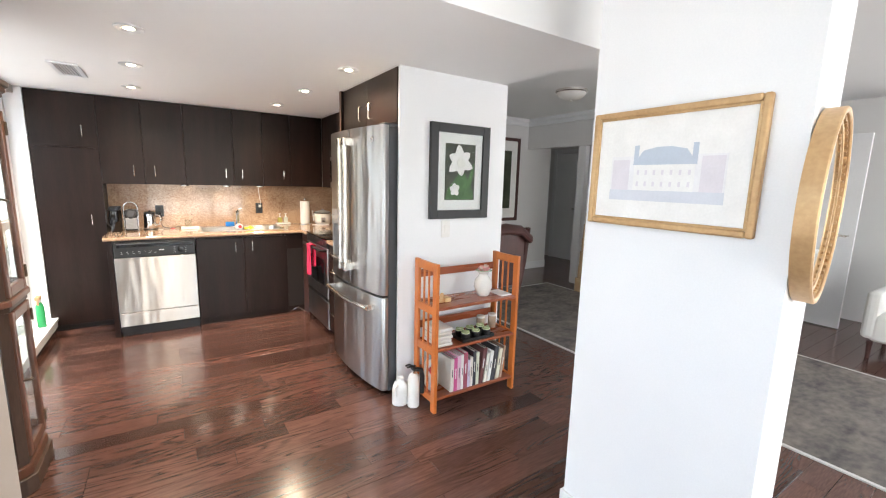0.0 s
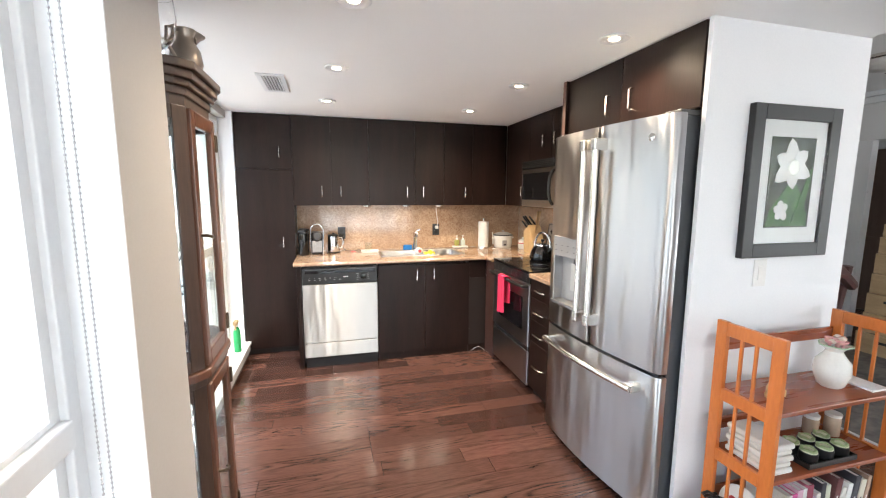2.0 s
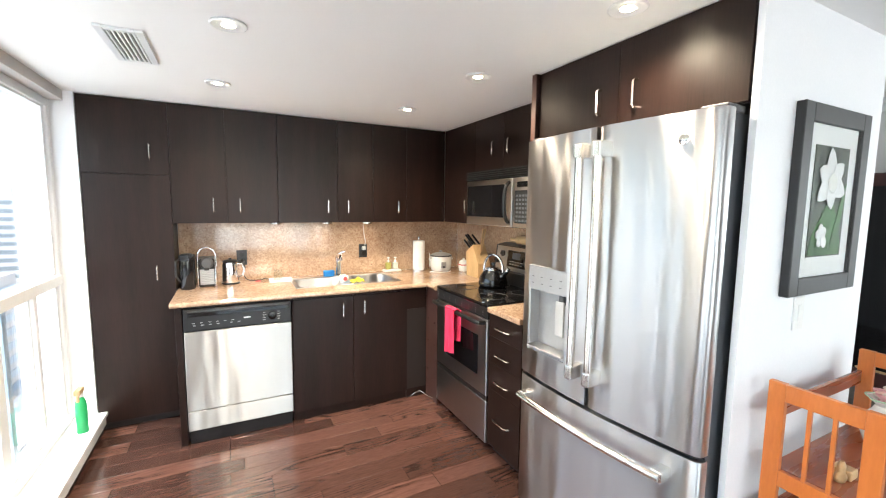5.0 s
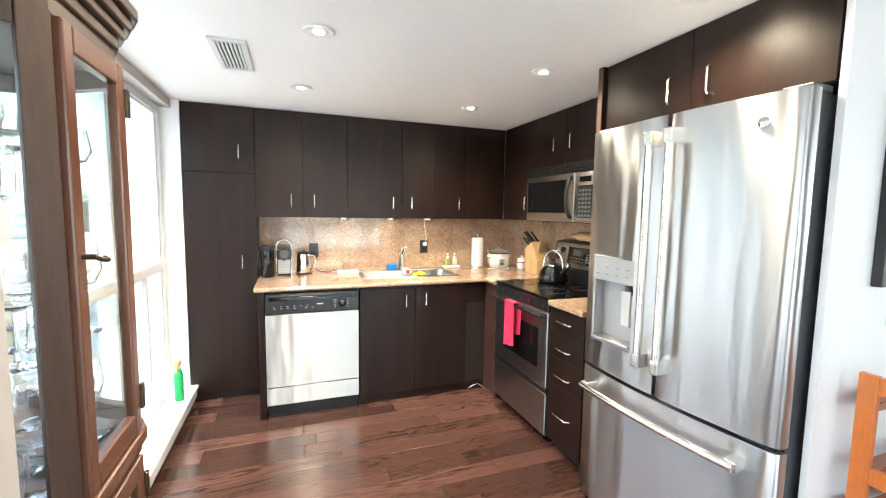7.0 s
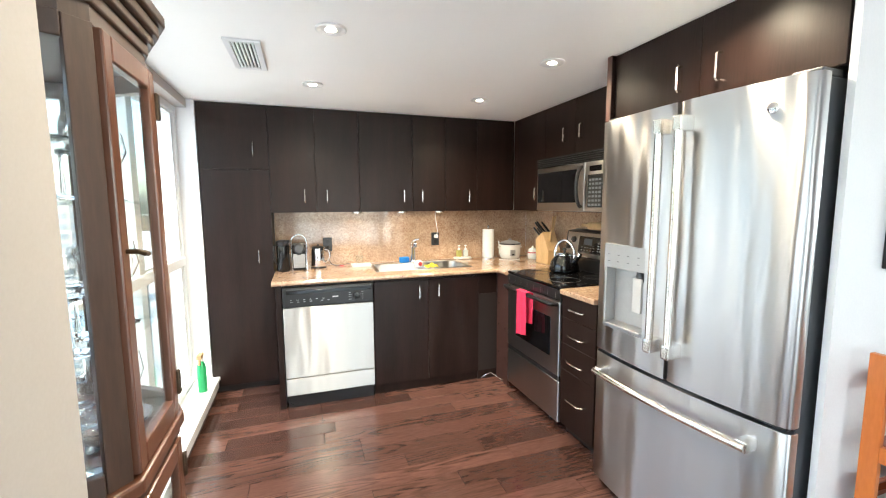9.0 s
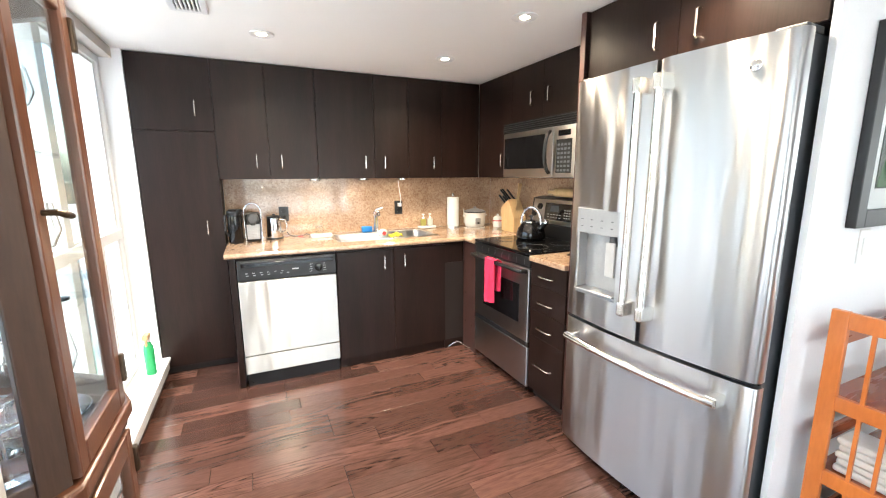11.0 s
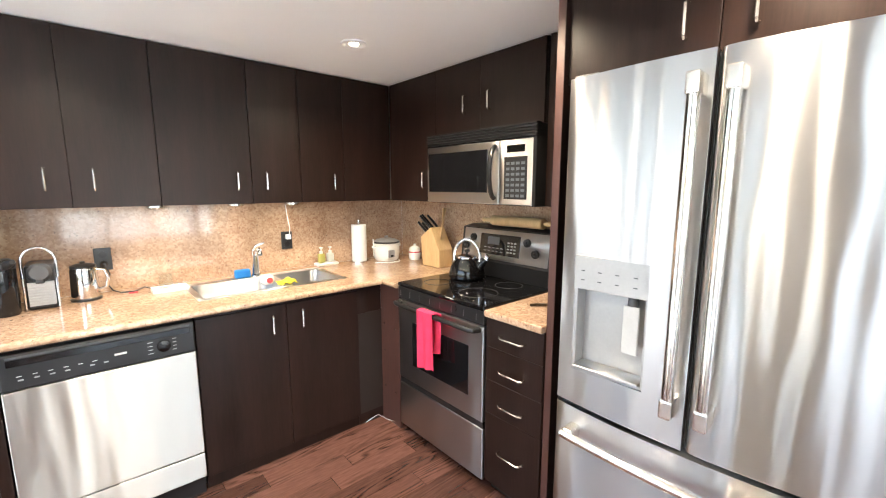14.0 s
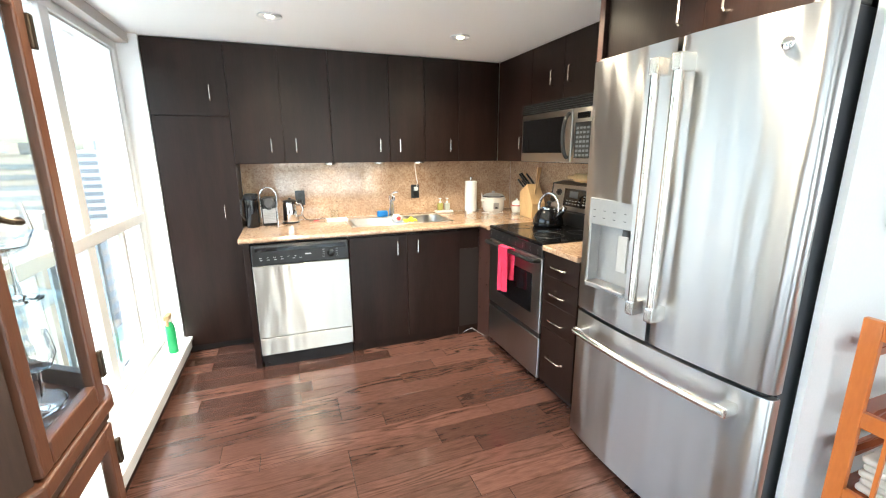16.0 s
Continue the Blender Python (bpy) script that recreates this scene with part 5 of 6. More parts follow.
part("ring", tube(arc((1.45, 5.40, ct + 0.006), 0.022, 0, 350, 16, (1, 0, 0), (0, 1, 0)), 0.003, 6, closed=True), BRASS, ks, "", True)
part("stem", tube([(1.43, 5.42, ct + 0.007), (1.39, 5.47, ct + 0.007), (1.36, 5.48, ct + 0.007)], 0.006, 8), BRASS, ks, "", True)
part("stem", tube([(1.46, 5.38, ct + 0.01), (1.50, 5.35, ct + 0.02), (1.53, 5.36, ct + 0.008)], 0.007, 8), BLACK, ks, "", True)

# ---- window side: spray bottle, blind chains ----
sp = thing("spray_bottle", "green plastic spray bottle with a white trigger", "bottle", (-0.965, 6.60, 0.1405))
part("bottle", lathe([(0.025, 0), (0.028, 0.006), (0.028, 0.16), (0.024, 0.19), (0.015, 0.21), (0.014, 0.22)], (-0.965, 6.60, 0.1405), 24, squash=0.75), GREEN, sp, "translucent green body", True)
part("collar", lathe([(0.017, 0.218), (0.017, 0.238), (0.012, 0.242)], (-0.965, 6.60, 0.1405), 18), WHITEPL, sp, "", True)
part("trigger_head", boxes([(-0.98, 6.545, 0.382, -0.95, 6.625, 0.41), (-0.972, 6.55, 0.34, -0.958, 6.562, 0.385)], 0.004), PALEWOOD, sp, "pale trigger head")
for cx, cz in ((-0.615, 0.90), (-0.60, 0.40)):
    ch = thing("blind_chain", "white beaded blind chain at the window", "blind chain", (cx, 3.80, cz), "blind chains")
    bm = bmesh.new()
    z = 2.36
    while z > cz:
        lathe([(0, -0.0028), (0.0022, -0.0015), (0.0022, 0.0015), (0, 0.0028)], (cx, 3.80, z), 6, bm)
        z -= 0.0105
    tagged(part("bead_string", bm, GREYPLASTIC, ch), kind="stuff")
    part("cord", tube([(cx, 3.80, 2.36), (cx, 3.80, cz)], 0.0008, 5), GREYPLASTIC, ch)

# ---- pictures and mirror ----
fp = thing("flower_picture", "framed white daffodil print in a black frame", "picture", (1.65, 4.25, 1.2))
FX0, FX1, FZ0, FZ1, FYW = 1.433, 1.913, 1.20, 1.822, 4.2805
FRAMEBLK = surface("black_frame_wood", (0.012, 0.012, 0.013), (0.022, 0.022, 0.023), 0.4, 0, 4, (1, 1, 1), 40, 0.15)
part("frame", boxes([(FX0, FYW - 0.028, FZ0, FX0 + 0.058, FYW, FZ1), (FX1 - 0.058, FYW - 0.028, FZ0, FX1, FYW, FZ1),
                     (FX0 + 0.058, FYW - 0.028, FZ0, FX1 - 0.058, FYW, FZ0 + 0.058), (FX0 + 0.058, FYW - 0.028, FZ1 - 0.058, FX1 - 0.058, FYW, FZ1)], 0.003), FRAMEBLK, fp, "black frame")
part("mount", box(FX0 + 0.056, FYW - 0.014, FZ0 + 0.056, FX1 - 0.056, FYW - 0.006, FZ1 - 0.056), PAPER, fp, "white mount")
DARKPIC = surface("dark_leaf_print", (0.015, 0.02, 0.012), (0.06, 0.075, 0.04), 0.5, 0, 9, (1, 1, 1), 40, 0.0)
GREENPIC = surface("green_leaf_print", (0.02, 0.07, 0.015), (0.08, 0.20, 0.05), 0.5, 0, 9, (1, 1, 1), 40, 0.0)
PX0, PX1, PZ0, PZ1 = FX0 + 0.118, FX1 - 0.118, FZ0 + 0.125, FZ1 - 0.125
part("print", box(PX0, FYW - 0.0165, PZ0, PX1, FYW - 0.0142, PZ1), DARKPIC, fp, "dark garden print")


def flat_shape(pts, y, t=0.0012):
    bm = bmesh.new()
    a = [bm.verts.new((x, y, z)) for x, z in pts]
    b = [bm.verts.new((x, y - t, z)) for x, z in pts]
    n = len(pts)
    bm.faces.new(a[::-1])
    bm.faces.new(b)
    for i in range(n):
        j = (i + 1) % n
        bm.faces.new((a[i], a[j], b[j], b[i]))
    bmesh.ops.recalc_face_normals(bm, faces=bm.faces)
    return bm


pcx, pcz = (PX0 + PX1) / 2 - 0.005, PZ1 - 0.115
part("leaf_print", flat_shape([(PX0 + 0.005, PZ0 + 0.005), (PX1 - 0.01, PZ0 + 0.005), (PX1 - 0.015, PZ0 + 0.06), (pcx + 0.03, pcz - 0.06), (pcx - 0.01, pcz - 0.08), (PX0 + 0.02, PZ0 + 0.07)], FYW - 0.0167), GREENPIC, fp)
part("leaf_print", flat_shape([(PX1 - 0.10, PZ0 + 0.02), (PX1 - 0.045, PZ0 + 0.02), (PX1 - 0.004, PZ1 - 0.12), (PX1 - 0.02, PZ1 - 0.13)], FYW - 0.018), GREENPIC, fp)
for i in range(6):
    a = radians(90 + 60 * i + 8)
    d, s = Vector((math.cos(a), math.sin(a))), Vector((-math.sin(a), math.cos(a)))
    L = 0.112 if i % 2 == 0 else 0.098
    c = Vector((pcx, pcz))
    pts = [c + d * 0.012 - s * 0.012, c + d * L * 0.5 - s * 0.036, c + d * L * 0.82 - s * 0.022, c + d * L, c + d * L * 0.82 + s * 0.018, c + d * L * 0.5 + s * 0.034, c + d * 0.012 + s * 0.012]
    part("petal_print", flat_shape([(p.x, p.y) for p in pts], FYW - 0.0195 - 0.0004 * i), PAPER, fp)
part("corona_print", lathe([(0.034, 0), (0.029, 0.002), (0.014, 0.0015), (0, 0.0015)], (pcx + 0.006, FYW - 0.0225, pcz - 0.008), 18, tilt=dial_turn), CERAMIC, fp)
for a in (35, 100, 165, 230, 300):
    d = Vector((math.cos(radians(a)), math.sin(radians(a))))
    s_ = Vector((-d.y, d.x))
    c = Vector((pcx - 0.040, PZ0 + 0.070))
    pts = [c - s_ * 0.010, c + d * 0.022 - s_ * 0.020, c + d * 0.040 - s_ * 0.010, c + d * 0.044, c + d * 0.036 + s_ * 0.014, c + d * 0.02 + s_ * 0.018, c + s_ * 0.010]
    part("petal_print", flat_shape([(p.x, p.y) for p in pts], FYW - 0.0192 - 0.00002 * a), PAPER, fp)
part("glazing", box(FX0 + 0.057, FYW - 0.0262, FZ0 + 0.057, FX1 - 0.057, FYW - 0.0248, FZ1 - 0.057), COATED, fp, "glass")

gp = thing("house_picture", "gilt-framed pale print of a country house", "picture", (1.40, 2.71, 1.31))
GY0, GY1, GZ0, GZ1, GX = 2.433, 2.989, 1.308, 1.707, 1.4045
part("frame", boxes([(GX - 0.024, GY0, GZ0, GX, GY0 + 0.021, GZ1), (GX - 0.024, GY1 - 0.021, GZ0, GX, GY1, GZ1), (GX - 0.024, GY0 + 0.021, GZ0, GX, GY1 - 0.021, GZ0 + 0.021),
                     (GX - 0.024, GY0 + 0.021, GZ1 - 0.021, GX, GY1 - 0.021, GZ1)], 0.006), GOLD, gp, "gilt frame")
part("inner_bead", boxes([(GX - 0.019, GY0 + 0.0205, GZ0 + 0.0205, GX - 0.011, GY0 + 0.028, GZ1 - 0.0205), (GX - 0.019, GY1 - 0.028, GZ0 + 0.0205, GX - 0.011, GY1 - 0.0205, GZ1 - 0.0205), (GX - 0.019, GY0 + 0.028, GZ0 + 0.0205, GX - 0.011, GY1 - 0.028, GZ0 + 0.028), (GX - 0.019, GY0 + 0.028, GZ1 - 0.028, GX - 0.011, GY1 - 0.028, GZ1 - 0.0205)], 0.002), GOLD, gp, "gilt inner bead")
part("mount", box(GX - 0.012, GY0 + 0.02, GZ0 + 0.02, GX - 0.004, GY1 - 0.02, GZ1 - 0.02), PAPER, gp, "white mount")


def flat_x(y0, y1, z0, z1, lift, mat_, nm="print"):
    part(nm, box(GX - 0.0122 - lift, y0, z0, GX - 0.0118, y1, z1), mat_, gp)


PALE1, PALE2, PALE3, PALE4 = (plain(n, c, 0.6) for n, c in (("pale_print_paper", (0.80, 0.79, 0.80)), ("pale_print_blue", (0.50, 0.56, 0.64)), ("pale_print_mauve", (0.72, 0.68, 0.72)), ("pale_print_lawn", (0.64, 0.66, 0.71))))
gy, gz = 2.715, 1.485
flat_x(gy - 0.1920, gy + 0.1920, gz - 0.0540, gz + 0.0660, 0.0006, PALE1)
flat_x(gy - 0.1920, gy + 0.1920, gz - 0.0864, gz - 0.0504, 0.0009, PALE4)
flat_x(gy - 0.1860, gy - 0.1200, gz - 0.0504, gz + 0.0600, 0.0010, PALE3)
flat_x(gy + 0.1200, gy + 0.1860, gz - 0.0504, gz + 0.0540, 0.0010, PALE3)
flat_x(gy - 0.1020, gy + 0.1020, gz - 0.0504, gz + 0.0360, 0.0012, PAPER)
bm = flat_shape([(-0.108, 0.036), (0.108, 0.036), (0.072, 0.084), (0.024, 0.094), (-0.024, 0.094), (-0.072, 0.084)], 0)
bmesh.ops.transform(bm, verts=bm.verts, matrix=Matrix(((0, 1, 0, GX - 0.0132), (1, 0, 0, gy), (0, 0, 1, gz), (0, 0, 0, 1))))
bmesh.ops.recalc_face_normals(bm, faces=bm.faces)
part("roof_print", bm, PALE2, gp, "pale blue painted roof")
for s_ in (-0.098, 0.098):
    flat_x(gy + s_ - 0.008, gy + s_ + 0.008, gz + 0.0360, gz + 0.1020, 0.0014, PALE2, "tower_print")
for i in range(7):
    for zz in (gz - 0.0360, gz + 0.0024):
        flat_x(gy - 0.0864 + 0.0288 * i - 0.004, gy - 0.0864 + 0.0288 * i + 0.004, zz, zz + 0.016, 0.0016, PALE3, "window_print")

mr_ = thing("round_mirror", "round gold-rimmed wall mirror with a ribbed edge", "mirror", (1.61, 2.37, 1.395))
MC = Vector((1.595, 2.3755, 1.40))
FACE = Matrix.Rotation(radians(9.0), 3, "Z") @ dial_turn
part("rim", lathe([(0.262, 0.002), (0.277, 0.002), (0.279, 0.046), (0.275, 0.050), (0.266, 0.050), (0.262, 0.046), (0.262, 0.002)], MC, 64, tilt=FACE), GOLD, mr_, "gold rim", True)
part("mirror_glass", lathe([(0.0, 0.032), (0.240, 0.032), (0.240, 0.026), (0, 0.024)], MC, 64, tilt=FACE), MIRROR, mr_, "mirror glass")
part("inner_ring", lathe([(0.238, 0.004), (0.238, 0.034), (0.244, 0.036), (0.262, 0.034), (0.262, 0.004)], MC, 64, tilt=FACE), GOLD, mr_, "", True)
ribs = bmesh.new()
for i in range(60):
    a = radians(6 * i)
    u, w = Vector((math.cos(a), 0, math.sin(a))), Vector((-math.sin(a), 0, math.cos(a)))
    c = Vector((0, -0.036, 0)) + u * 0.2525
    m = Matrix((u * 0.014, Vector((0, 0.012, 0)), w * 0.010)).transposed().to_4x4()
    m.translation = c
    m = Matrix.Translation(MC) @ Matrix.Rotation(radians(9.0), 4, "Z") @ m
    bmesh.ops.create_cube(ribs, size=1.0, matrix=m)
rb = part("ribs", ribs, GOLD, mr_, "small ribs of the gilt edge")
rb["kind"] = "stuff"

# ---- bookcase and what stands on it ----
bk = thing("bookcase", "honey-stained folding wooden bookcase with three shelves", "bookcase", (1.65, 4.1, 0))
BX0, BX1, BY0, BY1, BH = 1.315, 1.985, 3.965, 4.232, 0.96
for x in (BX0, BX1 - 0.022):
    for y0, y1 in ((BY0, BY0 + 0.045), (BY1 - 0.045, BY1)):
        part("post", box(x, y0, 0, x + 0.022, y1, BH, 0.003), ORANGE, bk)
    for z0, z1 in ((BH - 0.055, BH - 0.002), (0.635, 0.685), (0.375, 0.425), (0.06, 0.105)):
        part("side_rail", box(x + 0.002, BY0 + 0.045, z0, x + 0.020, BY1 - 0.045, z1, 0.002), ORANGE, bk)
    for yv in (4.07, 4.127):
        part("spindle", box(x + 0.006, yv - 0.005, 0.685, x + 0.016, yv + 0.005, BH - 0.055), ORANGE, bk)
        part("spindle", box(x + 0.006, yv - 0.005, 0.105, x + 0.016, yv + 0.005, 0.375), ORANGE, bk)
        part("spindle", box(x + 0.006, yv - 0.005, 0.425, x + 0.016, yv + 0.005, 0.635), ORANGE, bk)
SH = (0.10, 0.42, 0.685)
for z in SH:
    part("shelf", box(BX0 + 0.023, BY0 + 0.006, z - 0.018, BX1 - 0.023, BY1 - 0.012, z, 0.003), SHELFWOOD, bk, "red-brown shelf")
for z in (0.17, 0.485, 0.83):
    part("back_slat", box(BX0 + 0.023, BY1 - 0.016, z, BX1 - 0.023, BY1 - 0.004, z + 0.05, 0.002), SHELFWOOD, bk)
vs = thing("vase", "white ceramic vase with a green wavy rim and flowers", "vase", (1.77, 4.09, 0.6855))
part("vase_body", lathe([(0.035, 0), (0.045, 0.01), (0.062, 0.06), (0.058, 0.105), (0.035, 0.135), (0.028, 0.15), (0.036, 0.165), (0.052, 0.175), (0.046, 0.174), (0.026, 0.15), (0.02, 0.14)], (1.77, 4.09, 0.6855), 30), CERAMIC, vs, "", True)
PETAL = surface("pink_petals", (0.62, 0.22, 0.26), (0.82, 0.52, 0.48), 0.6, 0, 20, (1, 1, 1), 90, 0.2)
for fa, fr, fz in ((0.3, 0.022, 0.183), (1.6, 0.02, 0.19), (2.9, 0.024, 0.186), (4.2, 0.02, 0.192), (5.4, 0.023, 0.184)):
    fx, fy = 1.77 + fr * math.cos(fa), 4.09 + fr * math.sin(fa)
    part("flower", lathe([(0.004, -0.03), (0.006, -0.008), (0.017, 0.002), (0.019, 0.010), (0.010, 0.006), (0, 0.004)], (fx, fy, 0.6855 + fz), 7), PETAL, vs, "small pink flower", True)
part("vase_rim", tube([(1.77 + (0.052 + 0.004 * math.sin(5 * a)) * math.cos(a), 4.09 + (0.052 + 0.004 * math.sin(5 * a)) * math.sin(a), 0.861) for a in [2 * math.pi * i / 30 for i in range(30)]], 0.003, 6, closed=True), plain("pale_green_glaze", (0.42, 0.58, 0.40), 0.2), vs, "pale green rim", True)
for i in range(9):
    a = i * 2.4
    c = Vector((1.77 + 0.022 * math.cos(a), 4.09 + 0.022 * math.sin(a), 0.86 + 0.012 * (i % 3)))
    part("blossom", lathe([(0, -0.004), (0.010, 0.0), (0.014, 0.008), (0.006, 0.014), (0, 0.012)], c, 9), plain("peach_petal", (0.72, 0.42, 0.34) if i % 2 else (0.74, 0.62, 0.52), 0.6), vs, "", True)
single("booklet", box(1.865, 4.0, 0.6855, 1.955, 4.14, 0.694, 0.001), PAPER, "white printed booklet lying on the shelf", "booklet")
hs = thing("toy_figure", "small carved wooden trinket on the shelf", "trinket", (1.43, 4.09, 0.6855))
part("carving", lathe([(0.02, 0), (0.024, 0.012), (0.014, 0.03), (0.018, 0.045), (0.009, 0.06), (0, 0.062)], (1.43, 4.08, 0.6855), 14, squash=0.6), GOLD, hs, "", True)
part("plinth", box(1.445, 4.06, 0.6855, 1.49, 4.11, 0.715, 0.004), PALEWOOD, hs)
for i in range(5):
    w = 0.005 * (i % 2)
    tb = box(1.352 + w, 3.99 + w, 0.4205 + 0.024 * i, 1.465 - w, 4.18 - w, 0.4435 + 0.024 * i, 0.009, seg=3)
    single("folded_towel", tb, BEIGE, "folded white towel in the stack on the shelf", "towel", "stack of folded towels")
tr = thing("plant_tray", "dark tray on the shelf", "tray", (1.66, 4.06, 0.4205))
part("dish", boxes([(1.54, 3.985, 0.4205, 1.80, 4.125, 0.426), (1.54, 3.985, 0.426, 1.80, 3.991, 0.442), (1.54, 4.119, 0.426, 1.80, 4.125, 0.442), (1.54, 3.991, 0.426, 1.546, 4.119, 0.442), (1.794, 3.991, 0.426, 1.80, 4.119, 0.442)], 0.001), BLACK, tr)
for i in range(3):
    for j in range(2):
        cx, cy = 1.585 + 0.085 * i, 4.022 + 0.065 * j
        cd = thing("candle_cup", "dark cup candle with pale green top", "candle", (cx, cy, 0.4265), "cup candles on the tray")
        part("cup", lathe([(0.024, 0), (0.031, 0.012), (0.031, 0.042), (0.028, 0.044)], (cx, cy, 0.4265), 20), BLACK, cd, "", True)
        part("wax", lathe([(0.028, 0.044), (0.027, 0.05), (0.012, 0.053), (0, 0.052)], (cx, cy, 0.4265), 20), plain("pale_wax", (0.66, 0.68, 0.46), 0.5), cd, "", True)
        part("leaf_ring", tube([(cx + 0.022 * math.cos(a), cy + 0.022 * math.sin(a), 0.4775 + 0.003 * math.sin(4 * a)) for a in [2 * math.pi * q / 16 for q in range(16)]], 0.006, 6, closed=True), plain("pale_green_wax_rim", (0.34, 0.42, 0.20), 0.5), cd, "", True)
for jx, jy, jh in ((1.83, 4.175, 0.085), (1.905, 4.14, 0.10)):
    jj = thing("spice_jar", "glass jar with a pale wooden lid", "jar", (jx, jy, 0.4205), "jars on the shelf")
    part("jar_body", lathe([(0.026, 0), (0.029, 0.004), (0.029, jh - 0.02), (0.026, jh - 0.014)], (jx, jy, 0.4205), 20), plain("jar_content", (0.46, 0.34, 0.24), 0.15), jj, "filled glass body", True)
    part("jar_lid", lathe([(0.029, jh - 0.014), (0.03, jh), (0, jh + 0.001)], (jx, jy, 0.4205), 20), BEIGE, jj, "pale lid", True)
rb_ = random.Random(11)
bx = 1.455
COVERS = [(0.72, 0.66, 0.60), (0.62, 0.10, 0.28), (0.70, 0.45, 0.55), (0.80, 0.78, 0.74), (0.35, 0.08, 0.12), (0.62, 0.55, 0.68), (0.78, 0.72, 0.66), (0.05, 0.05, 0.06), (0.62, 0.64, 0.50),
          (0.14, 0.05, 0.05), (0.76, 0.74, 0.66), (0.80, 0.79, 0.75), (0.06, 0.06, 0.07), (0.70, 0.66, 0.52), (0.45, 0.30, 0.22)]
for i, c in enumerate(COVERS):
    w = 0.018 + 0.014 * rb_.random()
    h = 0.19 + 0.06 * rb_.random()
    if bx + w > 1.955:
        break
    lean = 0.0 if i < 9 else 0.14
    b = thing("book", "upright hardback book with a coloured spine", "book", (bx, 4.06, 0.1005), "books on the bottom shelf")
    cover = plain("book_cover", c, 0.45)
    m4 = Matrix.Translation((bx, 0, 0.1005)) @ Matrix.Rotation(lean, 4, "Y") @ Matrix.Translation((-bx, 0, -0.1005))
    for nm, bmx, mt in (("cover", boxes([(bx, 3.99, 0.1005, bx + 0.003, 4.15, 0.1005 + h), (bx + w - 0.003, 3.99, 0.1005, bx + w, 4.15, 0.1005 + h), (bx + 0.003, 3.99, 0.1005, bx + w - 0.003, 3.994, 0.1005 + h)], 0.0008), cover),
                        ("pages", box(bx + 0.003, 3.994, 0.1035, bx + w - 0.003, 4.145, 0.0975 + h), PAPER),
                        ("spine_print", box(bx + w * 0.4, 3.9888, 0.1005 + h * (0.35 + 0.1 * rb_.random()), bx + w * 0.6, 3.9903, 0.1005 + h * (0.6 + 0.15 * rb_.random())), PAPER if sum(c) < 1.2 else DARKGREY)):
        bmesh.ops.transform(bmx, verts=bmx.verts, matrix=m4)
        part(nm, bmx, mt, b)
    bx += w + 0.0015 + (0.006 if lean else 0.0)
bg_ = thing("decorative_plate", "white plate with a red and green print, standing on edge", "plate", (1.372, 4.09, 0.1005))
edge_on = Matrix.Rotation(radians(-84), 3, "Y")
part("plate", lathe([(0.0, 0.004), (0.05, 0.004), (0.098, 0.014), (0.1, 0.017), (0.096, 0.017), (0.05, 0.008), (0, 0.008)], (1.375, 4.085, 0.2025), 36, tilt=edge_on), CERAMIC, bg_, "", True)
for dy, dz, rr, mt in ((0.0, 0.03, 0.024, RED), (-0.035, -0.02, 0.018, RED), (0.03, -0.03, 0.02, LEAF), (-0.04, 0.045, 0.014, LEAF), (0.045, 0.02, 0.016, RED)):
    part("print_spot", lathe([(rr, 0.0085), (rr * 0.9, 0.0098), (0, 0.0099)], (1.375 - dz * 0.105, 4.085 + dy, 0.2025 + dz), 14, tilt=edge_on), mt, bg_)
EX, EY = 1.258, 4.125
fe = thing("fire_extinguisher", "small white fire extinguisher with a black valve", "fire extinguisher", (EX, EY, 0))
part("cylinder", lathe([(0.034, 0.0), (0.038, 0.005), (0.038, 0.185), (0.031, 0.212), (0.014, 0.228), (0.014, 0.245)], (EX, EY, 0.0), 26), WHITEPL, fe, "", True)
part("gauge", lathe([(0.0, 0.006), (0.012, 0.005), (0.013, 0.0)], (EX, EY - 0.013, 0.238), 16, tilt=dial_turn), NICKEL, fe, "round pressure gauge", True)
part("valve", boxes([(EX - 0.012, EY - 0.02, 0.245, EX + 0.012, EY + 0.02, 0.266), (EX - 0.05, EY - 0.006, 0.270, EX + 0.012, EY + 0.006, 0.279)], 0.003), BLACK, fe)
part("lever", tube([(EX - 0.005, EY, 0.272), (EX - 0.035, EY, 0.292), (EX - 0.06, EY, 0.288)], 0.006, 8), BLACK, fe, "black squeeze lever", True)
part("hose", tube([(EX + 0.010, EY - 0.012, 0.256), (EX + 0.042, EY - 0.020, 0.245), (EX + 0.050, EY - 0.024, 0.20), (EX + 0.048, EY - 0.024, 0.09)], 0.015, 10), BLACK, fe, "black hose with its nozzle", True)
jg = thing("plastic_jug", "white plastic jug standing by the fridge", "jug", (1.200, 4.196, 0))
part("jug_body", lathe([(0.050, 0.0), (0.056, 0.006), (0.056, 0.105), (0.048, 0.135), (0.022, 0.156), (0.018, 0.168)], (1.200, 4.196, 0.0), 26, squash=0.85), WHITEPL, jg, "", True)
part("jug_cap", lathe([(0.020, 0.166), (0.020, 0.182), (0.0, 0.184)], (1.200, 4.196, 0.0), 18), WHITEPL, jg, "", True)
part("jug_handle", tube([(1.168, 4.178, 0.145), (1.146, 4.158, 0.14), (1.146, 4.158, 0.09), (1.160, 4.170, 0.07)], 0.007, 8), WHITEPL, jg, "", True)
lsw = thing("light_switch", "white rocker light switch plate on the wall", "light switch", (1.575, 4.281, 1.13))
